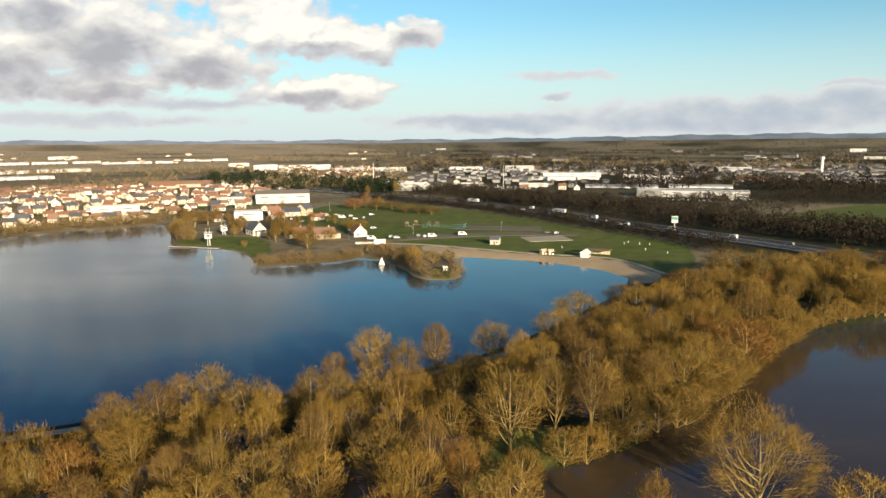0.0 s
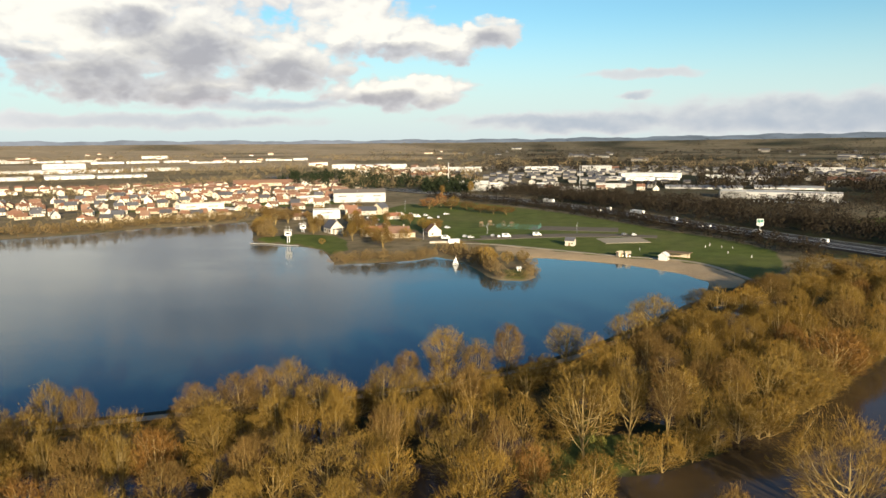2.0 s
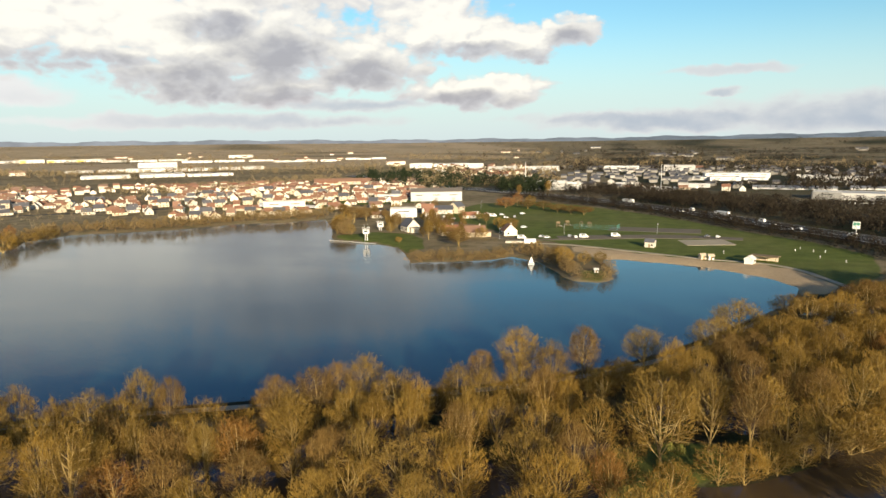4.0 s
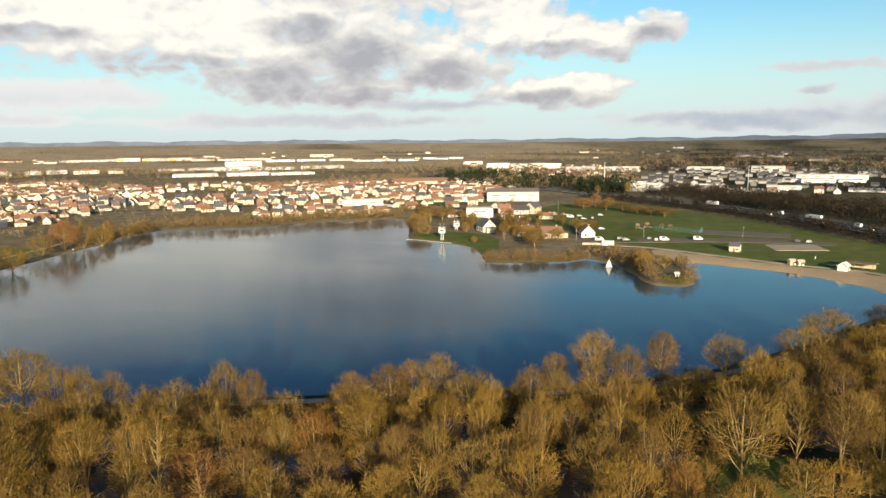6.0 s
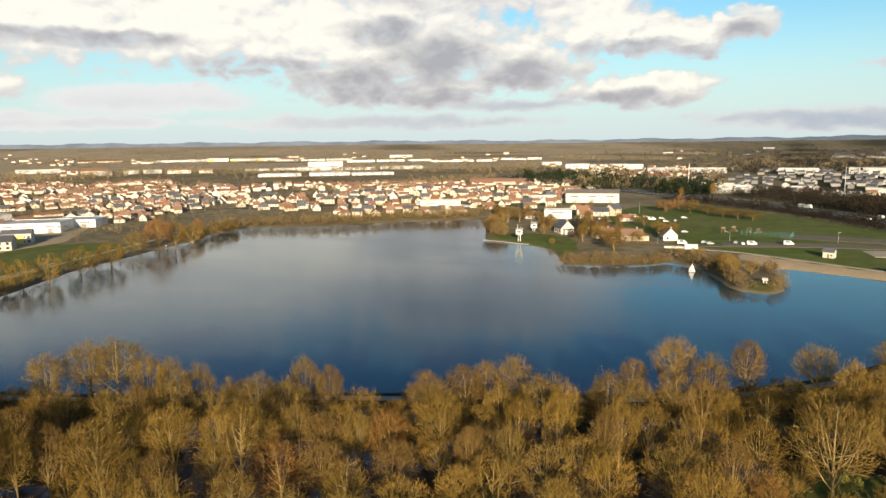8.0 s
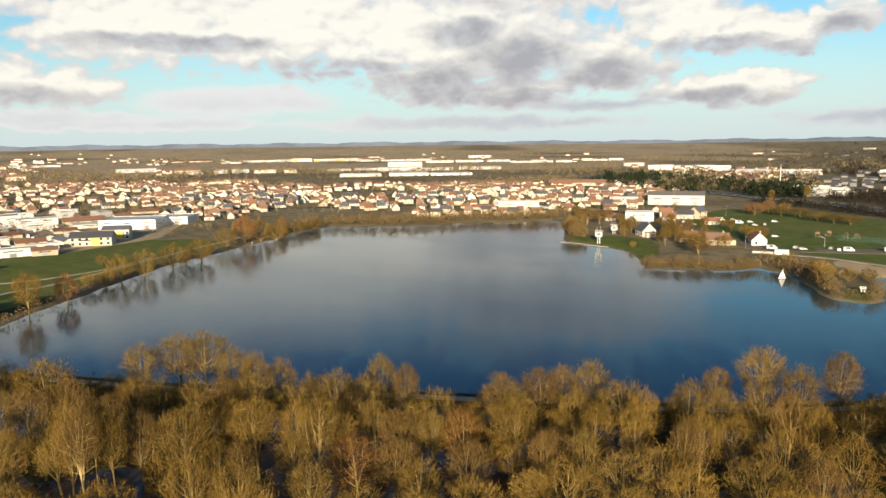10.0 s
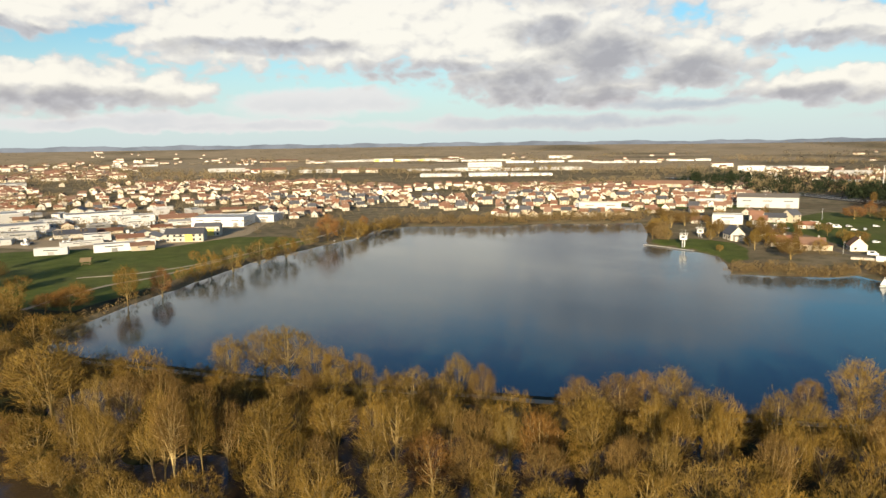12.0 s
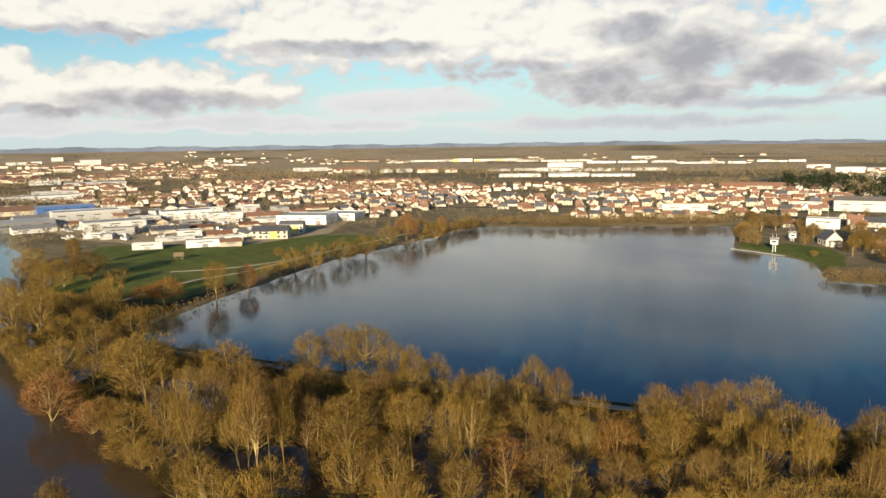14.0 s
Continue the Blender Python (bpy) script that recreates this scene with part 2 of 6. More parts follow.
M = {
    "water": water_material(),
    "ground": ground_material(),
    "bark": material("bark", (0.240, 0.166, 0.058), 0.9, 0.25, 0.6, 6.0, by_object=0.25, tint=(0.285, 0.210, 0.092)),
    "twig": material("twig", (0.170, 0.101, 0.0175), 0.8, 0.26, 0.25, 3.0, by_object=0.26, tint=(0.150, 0.096, 0.0215)),
    "twig_red": material("twig_red", (0.160, 0.080, 0.019), 0.8, 0.22, 0.25, 3.0, by_object=0.2),
    "twig_grey": material("twig_grey", (0.124, 0.074, 0.021), 0.85, 0.22, 0.25, 3.0, by_object=0.2),
    "twig_orange": material("twig_orange", (0.205, 0.098, 0.034), 0.8, 0.22, 0.25, 3.0, by_object=0.2),
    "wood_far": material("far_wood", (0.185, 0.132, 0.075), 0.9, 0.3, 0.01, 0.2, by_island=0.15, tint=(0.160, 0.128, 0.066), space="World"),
    # Dark wood colour; beyond the motorway it stands in for cloud shadow.
    "wood_dark_shaded": material("alder_thicket", (0.024, 0.018, 0.012), 0.9, 0.3, 0.01, 0.2, by_island=0.12, tint=(0.024, 0.019, 0.012), space="World"),
    "scrub": material("reed_scrub", (0.172, 0.112, 0.048), 0.9, 0.3, 0.05, 0.6, by_island=0.12, tint=(0.140, 0.102, 0.044), space="World"),
    "mistletoe": material("mistletoe", (0.150, 0.140, 0.020), 0.7, 0.25, 1.0, 6.0, by_island=0.2),
    "evergreen": material("evergreen", (0.018, 0.025, 0.011), 0.8, 0.3, 0.3, 2.0, by_island=0.15),
    "render_white": material("white_render", (0.580, 0.530, 0.445), 0.85, 0.06, 0.3, 3.0, by_object=0.20),
    "render_cream": material("cream_render", (0.500, 0.420, 0.310), 0.85, 0.08, 0.3, 3.0, by_object=0.20),
    "cladding": material("white_cladding", (0.520, 0.510, 0.490), 0.5, 0.06, 0.1, 2.0, by_object=0.28),
    "roof_tile": material("clay_roof", (0.235, 0.112, 0.070), 0.85, 0.18, 0.5, 5.0, by_object=0.2, tint=(0.210, 0.130, 0.092)),
    "roof_slate": material("slate_roof", (0.085, 0.085, 0.095), 0.6, 0.15, 0.5, 5.0, by_object=0.2),
    # Plain grey; on buildings beyond the motorway it stands in for cloud shade.
    "cladding_grey_shaded": material("grey_cladding", (0.250, 0.260, 0.270), 0.5, 0.08, 0.1, 2.0, by_object=0.25),
    "roof_sheet": material("sheet_roof", (0.300, 0.295, 0.285), 0.55, 0.12, 0.1, 2.0, by_object=0.35),
    "glass_dark": material("window_glass", (0.03, 0.035, 0.04), 0.12, 0.1),
    "asphalt": material("asphalt", (0.042, 0.042, 0.045), 0.9, 0.15, 0.05, 2.0, space="World"),
    "gravel": material("brown_gravel", (0.150, 0.128, 0.098), 0.95, 0.2, 0.1, 2.0, space="World"),
    "roof_brown": material("brown_sheet_roof", (0.150, 0.130, 0.110), 0.7, 0.1, 0.1, 2.0),
    "path": material("path_gravel", (0.36, 0.31, 0.23), 0.95, 0.15, 0.2, 3.0, space="World"),
    "concrete": material("concrete", (0.42, 0.39, 0.34), 0.9, 0.12, 0.3, 3.0),
    "paint_white": material("white_paint", (0.660, 0.650, 0.620), 0.4, 0.04),
    "steel": material("galvanised_steel", (0.45, 0.46, 0.47), 0.45, 0.08, metal=0.6),
    "rubber": material("rubber", (0.03, 0.03, 0.03), 0.8, 0.1),
    "timber": material("weathered_timber", (0.20, 0.145, 0.085), 0.85, 0.2, 1.0, 8.0),
    "blue": material("blue_cladding", (0.06, 0.13, 0.32), 0.5, 0.08),
    "yellow": material("yellow_cladding", (0.62, 0.48, 0.10), 0.6, 0.08),
    "red": material("red_paint", (0.42, 0.05, 0.03), 0.5, 0.08),
    "sign_green": material("green_panel", (0.05, 0.20, 0.14), 0.5, 0.05),
    "car_paint": material("car_paint", (0.62, 0.62, 0.62), 0.3, 0.03, by_object=0.5, tint=(0.10, 0.10, 0.12)),
}


# ------------------------------------------------------------ mesh helpers
def mesh_of(name, verts, faces, mat):
    me = bpy.data.meshes.new(name)
    me.from_pydata([tuple(v) for v in verts], [], [tuple(f) for f in faces])
    me.materials.append(mat)
    me.update()
    return me


def part(name, data, parent, label=""):
    """Links a mesh as one object under a thing or a part."""
    ob = new(name, data)
    ob.parent = parent
    if label:
        ob["label"] = label
    return ob


class Soup:
    """Collects boxes, prisms and tubes into one mesh."""

    def __init__(self):
        self.v, self.f = [], []

    def add(self, verts, faces):
        o = len(self.v)
        self.v += verts
        self.f += [tuple(i + o for i in f) for f in faces]

    def box(self, x0, x1, y0, y1, z0, z1):
        self.add([(x0, y0, z0), (x1, y0, z0), (x1, y1, z0), (x0, y1, z0), (x0, y0, z1), (x1, y0, z1), (x1, y1, z1), (x0, y1, z1)],
                 [(0, 3, 2, 1), (4, 5, 6, 7), (0, 1, 5, 4), (1, 2, 6, 5), (2, 3, 7, 6), (3, 0, 4, 7)])

    def gable(self, x0, x1, y0, y1, z0, z1, zr):
        """Walls with gables at both ends of x."""
        ym = (y0 + y1) / 2
        self.add([(x0, y0, z0), (x1, y0, z0), (x1, y1, z0), (x0, y1, z0), (x0, y0, z1), (x1, y0, z1), (x1, y1, z1), (x0, y1, z1), (x0, ym, zr), (x1, ym, zr)],
                 [(0, 3, 2, 1), (0, 1, 5, 4), (2, 3, 7, 6), (3, 0, 4, 8, 7), (1, 2, 6, 9, 5), (4, 5, 9, 8), (6, 7, 8, 9)])

    def roof(self, x0, x1, y0, y1, z1, zr, over=0.4, thick=0.18, hip=0.0):
        ym = (y0 + y1) / 2
        s = (zr - z1) / (ym - y0)
        e = z1 - over * s + 0.05
        zr += 0.05
        for side in (-1, 1):
            ye = (y0 - over) if side < 0 else (y1 + over)
            lo = [(x0 - over, ye, e), (x1 + over, ye, e), (x1 + over - hip, ym, zr), (x0 - over + hip, ym, zr)]
            hi = [(x, y, z + thick) for x, y, z in lo]
            fs = [(0, 1, 2, 3), (4, 7, 6, 5), (0, 4, 5, 1), (1, 5, 6, 2), (2, 6, 7, 3), (3, 7, 4, 0)]
            self.add(lo + hi, fs if side > 0 else [f[::-1] for f in fs])
        if hip:
            for a, b in ((x0 - over, x0 - over + hip), (x1 + over, x1 + over - hip)):
                self.add([(a, y0 - over, e + thick), (a, y1 + over, e + thick), (b, ym, zr + thick), (a, y0 - over, e), (a, y1 + over, e), (b, ym, zr)], [(0, 1, 2), (3, 5, 4), (0, 3, 4, 1)])

    def tube(self, p, q, r0, r1, n=6, cap=False):
        p, q = Vector(p), Vector(q)
        d = (q - p).normalized()
        a = d.orthogonal().normalized()
        b = d.cross(a)
        ring = [(math.cos(2 * math.pi * i / n), math.sin(2 * math.pi * i / n)) for i in range(n)]
        vs = [tuple(p + (a * c + b * s) * r0) for c, s in ring] + [tuple(q + (a * c + b * s) * r1) for c, s in ring]
        fs = [(i, (i + 1) % n, n + (i + 1) % n, n + i) for i in range(n)]
        if cap:
            fs += [tuple(range(n - 1, -1, -1)), tuple(range(n, 2 * n))]
        self.add(vs, fs)

    def ring(self, w, d, t, z0, z1):
        """A closed rectangular upstand of outer size w by d."""
        vs = [(sx * (w / 2 - o), sy * (d / 2 - o), z) for z in (z0, z1) for o in (0, t) for sx, sy in ((-1, -1), (1, -1), (1, 1), (-1, 1))]
        fs = []
        for i in range(4):
            j = (i + 1) % 4
            fs += [(i, j, 8 + j, 8 + i), (4 + j, 4 + i, 12 + i, 12 + j), (8 + i, 8 + j, 12 + j, 12 + i), (j, i, 4 + i, 4 + j)]
        self.add(vs, fs)

    def mesh(self, name, mat):
        return mesh_of(name, self.v, self.f, mat)

# ------------------------------------------------------------ the land
SKYLINE = [(-60, .15), (-31, .15), (-24, .15), (-10, -.03), (0, -.1), (18, -.1), (27, 0), (44, .05), (64, .13), (76, .2), (110, .2)]
LAKE = [(-240, 96), (-262, 108), (-277, 132), (-291, 157), (-301, 181), (-318, 212), (-337, 257), (-347, 302), (-355, 344), (-362, 375), (-378, 400), (-372, 437),
        (-316, 470), (-283, 511), (-250, 528), (-222, 553), (-190, 488), (-172, 440), (-136, 425), (-118, 411), (-104, 382), (-97, 361), (-79, 368), (-56, 376),
        (-46, 389), (-31, 377), (-23, 360), (-15, 336), (-8, 325), (4, 324), (9, 334), (9, 363), (2, 388), (15, 388), (53, 372), (78, 348), (87, 328), (84, 312),
        (72, 288), (56, 266), (38, 240), (14, 210), (-12, 188), (-45, 172)]
LAKE += [(-80, 157), (-103, 148), (-150, 128), (-204, 109)]
RIVER = [(-700, 175), (-563, 140), (-480, 134), (-430, 126), (-380, 112), (-305, 80), (-226, 60), (-160, 59), (-124, 54), (-90, 50), (-50, 54), (-14, 62), (4, 84), (10, 122), (20, 132),
         (34, 138), (53, 152), (76, 177), (90, 195), (126, 233), (160, 248), (230, 268), (330, 300), (420, 260), (420, 60), (300, -150), (0, -240), (-400, -160), (-700, 60)]
BEACH = [(-12, 407), (2, 388), (15, 386), (53, 370), (78, 346), (87, 326), (84, 310), (93, 308), (104, 326), (101, 338), (96, 360), (84, 374), (55, 386), (15, 410), (-14, 426)]
GRASS = [
    [(-140, 560), (-110, 690), (-60, 712), (-14, 672), (32, 615), (71, 552), (101, 496), (129, 452), (145, 405), (128, 350), (108, 318), (102, 336), (97, 360), (84, 375), (55, 387), (15, 411), (-20, 432), (-60, 470), (-90, 520)],
    [(245, 554), (300, 590), (367, 637), (500, 690), (520, 560), (316, 497), (258, 500)],
    [(-369, 100), (-427, 131), (-503, 181), (-484, 200), (-427, 245), (-446, 300), (-400, 330), (-365, 330), (-350, 280), (-335, 220), (-318, 190), (-305, 160), (-294, 130), (-330, 112)],
    [(-176, 452), (-168, 441), (-136, 428), (-119, 414), (-106, 390), (-100, 400), (-108, 436), (-122, 462), (-150, 470)],
    [(-6, 327), (3, 326), (7, 336), (4, 346), (-6, 346)],
    [(2, 116), (14, 128), (30, 140), (26, 152), (10, 150), (-4, 138)],
    [(-300, 610), (-180, 690), (-150, 760), (-260, 720), (-400, 600)],
]
FIELDS = [
    [(-425, 250), (-480, 205), (-540, 185), (-760, 190), (-830, 300), (-640, 420), (-500, 400), (-430, 320)],
    [(-2300, 1420), (-1908, 1600), (-1260, 1900), (-759, 1990), (-560, 1700), (-640, 1500), (-1000, 1440), (-1209, 1400), (-1642, 1180), (-2200, 1150)],
    [(300, 1700), (800, 1900), (1400, 1800), (900, 1500)],
]
MOTOR_SIDE = [(-90, 770), (-10, 690), (76, 566), (134, 462), (165, 385), (260, 290), (700, 300), (1600, 1200), (900, 1700), (60, 1500)]


def signed(poly, x, y):
    """Distance to a polygon's edge, positive inside."""
    best, inside = np.full(x.shape, 1e9), np.zeros(x.shape, bool)
    n = len(poly)
    for i in range(n):
        (ax, ay), (bx, by) = poly[i], poly[(i + 1) % n]
        dx, dy = bx - ax, by - ay
        u = np.clip(((x - ax) * dx + (y - ay) * dy) / (dx * dx + dy * dy), 0, 1)
        best = np.minimum(best, np.hypot(x - ax - u * dx, y - ay - u * dy))
        if ay != by:
            inside ^= ((ay > y) != (by > y)) & (x < (bx - ax) * (y - ay) / (by - ay) + ax)
    return np.where(inside, best, -best)


def ripple(x, y, s):
    """A cheap smooth noise, about -1 to 1."""
    return (np.sin(x / s + 1.7 * np.sin(y / s * 0.7)) + np.sin(y / s * 1.31 + 1.3 * np.sin(x / s * 0.83 + 2)) + np.sin((x + y) / s * 0.57 + 4)) / 3


def hills(x, y):
    r, az = np.hypot(x, y), np.degrees(np.arctan2(-x, y))
    s = np.clip((r - 3400) / 1500, 0, 1)
    s = s * s * (3 - 2 * s)
    sky = np.interp(az, [a for a, _ in SKYLINE], [e for _, e in SKYLINE])
    return s * (66 + 4900 * np.tan(np.radians(sky))) * (1 + 0.05 * ripple(x, y, 420.0) * (r < 4500)) * 0.64


def land_height(x, y):
    lake, river = signed(LAKE, x, y), signed(RIVER, x, y)
    wet = np.maximum(lake, river) + 1.2 * ripple(x, y, 5.0)
    bank = np.clip(-wet * 0.22, -2.5, 1.3) + np.clip((-wet - 15) * 0.01, 0, 0.8)
    # the flooded wood between lake and river lies about at the water's level
    belt = (np.abs(river) < 75) & (river < 0) & (lake < -9) & (x > -262) & (x < 110)
    low = 0.22 * ripple(x, y, 9.0) - 0.03 + 0.15 * np.clip(ripple(x, y, 31.0), -1, 1)
    return np.where(belt, np.minimum(bank, low), bank) + hills(x, y)


def height_at(x, y):
    return float(land_height(np.array([float(x)]), np.array([float(y)]))[0])


def build_ground():
    az = np.radians(np.concatenate([np.arange(-180, -36, 4.0), np.arange(-36, 82, 0.25), np.arange(82, 180, 4.0)]))
    dep = np.concatenate([np.arange(0.757, 8.0, 0.085), np.arange(8.0, 38.0, 0.2), [45, 55, 70, 85]])
    rad = 66.0 / np.tan(np.radians(dep))[::-1]
    rr, aa = np.meshgrid(rad, az, indexing="ij")
    x, y = -np.sin(aa) * rr, np.cos(aa) * rr
    z = land_height(x, y)
    nr, na = rr.shape
    i = np.arange(nr * na).reshape(nr, na)
    j = np.roll(i, -1, axis=1)
    quads = np.stack([i[:-1], i[1:], j[1:], j[:-1]], -1).reshape(-1, 4)[:, ::-1]
    me = bpy.data.meshes.new("ground")
    verts = np.stack([x, y, z], -1).reshape(-1, 3)
    me.from_pydata(verts.tolist(), [], quads.tolist())
    cover = np.zeros((nr * na, 4), np.float32)
    fx, fy = x.ravel(), y.ravel()
    wob = 1.5 * ripple(fx, fy, 6.0)
    soft = lambda d: np.clip(0.5 + (d + wob) / 6.0, 0, 1)
    cover[:, 0] = np.clip(0.5 + (signed(BEACH, fx, fy)) / 4.0, 0, 1)
    for g in GRASS:
        cover[:, 1] = np.maximum(cover[:, 1], soft(signed(g, fx, fy)))
    for g in FIELDS:
        cover[:, 2] = np.maximum(cover[:, 2], soft(signed(g, fx, fy)))
    az_, r_ = np.degrees(np.arctan2(-fx, fy)), np.hypot(fx, fy)
    plain = np.clip((r_ - 1250) / 700, 0, 1) * (0.45 + 0.55 * ripple(fx, fy, 150.0) + 0.3 * np.clip((az_ - 2) / 20, -0.6, 1)) * np.clip(0.15 + (az_ - 1) / 6, 0.15, 1)
    cover[:, 2] = np.maximum(cover[:, 2], np.clip(plain, 0, 1))
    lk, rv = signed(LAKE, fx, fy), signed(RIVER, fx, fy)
    # Wood floor: litter and wet soil, with the shade under trees painted in.
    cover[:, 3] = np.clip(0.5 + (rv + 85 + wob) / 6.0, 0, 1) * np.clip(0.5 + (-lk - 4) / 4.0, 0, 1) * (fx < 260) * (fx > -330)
    # Ground right of bearing 2 darkened to stand in for cloud shadow.
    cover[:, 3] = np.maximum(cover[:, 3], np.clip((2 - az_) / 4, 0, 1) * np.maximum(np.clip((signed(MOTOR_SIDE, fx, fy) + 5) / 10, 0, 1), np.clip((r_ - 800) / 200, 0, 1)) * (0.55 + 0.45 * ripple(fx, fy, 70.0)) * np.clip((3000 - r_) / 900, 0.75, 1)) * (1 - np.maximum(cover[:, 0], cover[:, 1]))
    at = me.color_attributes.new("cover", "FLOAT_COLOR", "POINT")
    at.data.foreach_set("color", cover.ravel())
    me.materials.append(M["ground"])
    for p in me.polygons:
        p.use_smooth = True
    me.update()
    return tagged(new("ground", me), "low flood plain of brown scrub, gardens, grass and sand", "ground", kind="structure")


build_ground()
me = mesh_of("water", [(-720, -260, 0), (460, -260, 0), (460, 580, 0), (-720, 580, 0)], [(0, 1, 2, 3)], M["water"])
tagged(new("water", me), "still blue lake and brown flooded river, reflecting the clouds", "water", kind="structure")


def backdrop():
    """Blue hills on the horizon, a long low ridge; the haze is a painted glow."""
    v, f, n = [], [], 0
    for i, az in enumerate(np.arange(-60, 111, 0.25)):
        sky = float(np.interp(az, [a for a, _ in SKYLINE], [e for _, e in SKYLINE]))
        top = 66 + 4930 * math.tan(radians(sky + 0.045 * math.sin(az * 0.9) + 0.03 * math.sin(az * 2.3 + 1) + 0.012 * math.sin(az * 7.1)))
        a = radians(az)
        near = 4600 + 250 * min(1.0, max(0.0, (az - 8) / 30))
        for r, z in ((near, -2), ((near + 4930) / 2, top * (0.60 + 0.05 * math.sin(az * 1.7))), (4930, top), (4970, top * 0.6)):
            v.append((-math.sin(a) * r, math.cos(a) * r, z))
        if i:
            b = 4 * i
            f += [(b - 4 + k, b + k, b + k + 1, b - 3 + k) for k in range(3)]
    m = bpy.data.materials.new("hazy_hills")
    m.use_nodes = True
    k = Nodes(m.node_tree)
    bsdf = m.node_tree.nodes["Principled BSDF"]
    pos = k.add("ShaderNodeNewGeometry").outputs["Position"]
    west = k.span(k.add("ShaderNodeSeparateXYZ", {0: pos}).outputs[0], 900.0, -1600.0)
    # Haze painted as emission colour, paler to the west; the base stays black.
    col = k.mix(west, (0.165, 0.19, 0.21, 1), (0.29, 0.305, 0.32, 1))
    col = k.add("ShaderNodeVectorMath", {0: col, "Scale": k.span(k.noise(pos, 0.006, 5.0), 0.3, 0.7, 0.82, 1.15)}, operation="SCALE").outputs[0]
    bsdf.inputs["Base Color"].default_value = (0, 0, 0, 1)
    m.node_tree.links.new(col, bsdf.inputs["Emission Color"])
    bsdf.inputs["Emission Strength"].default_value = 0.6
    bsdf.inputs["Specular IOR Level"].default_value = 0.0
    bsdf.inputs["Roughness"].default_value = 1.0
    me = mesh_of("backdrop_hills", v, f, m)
    tagged(new("backdrop_hills", me), "low wooded hills on the horizon, blue haze painted as glow", "hills", kind="structure")


backdrop()


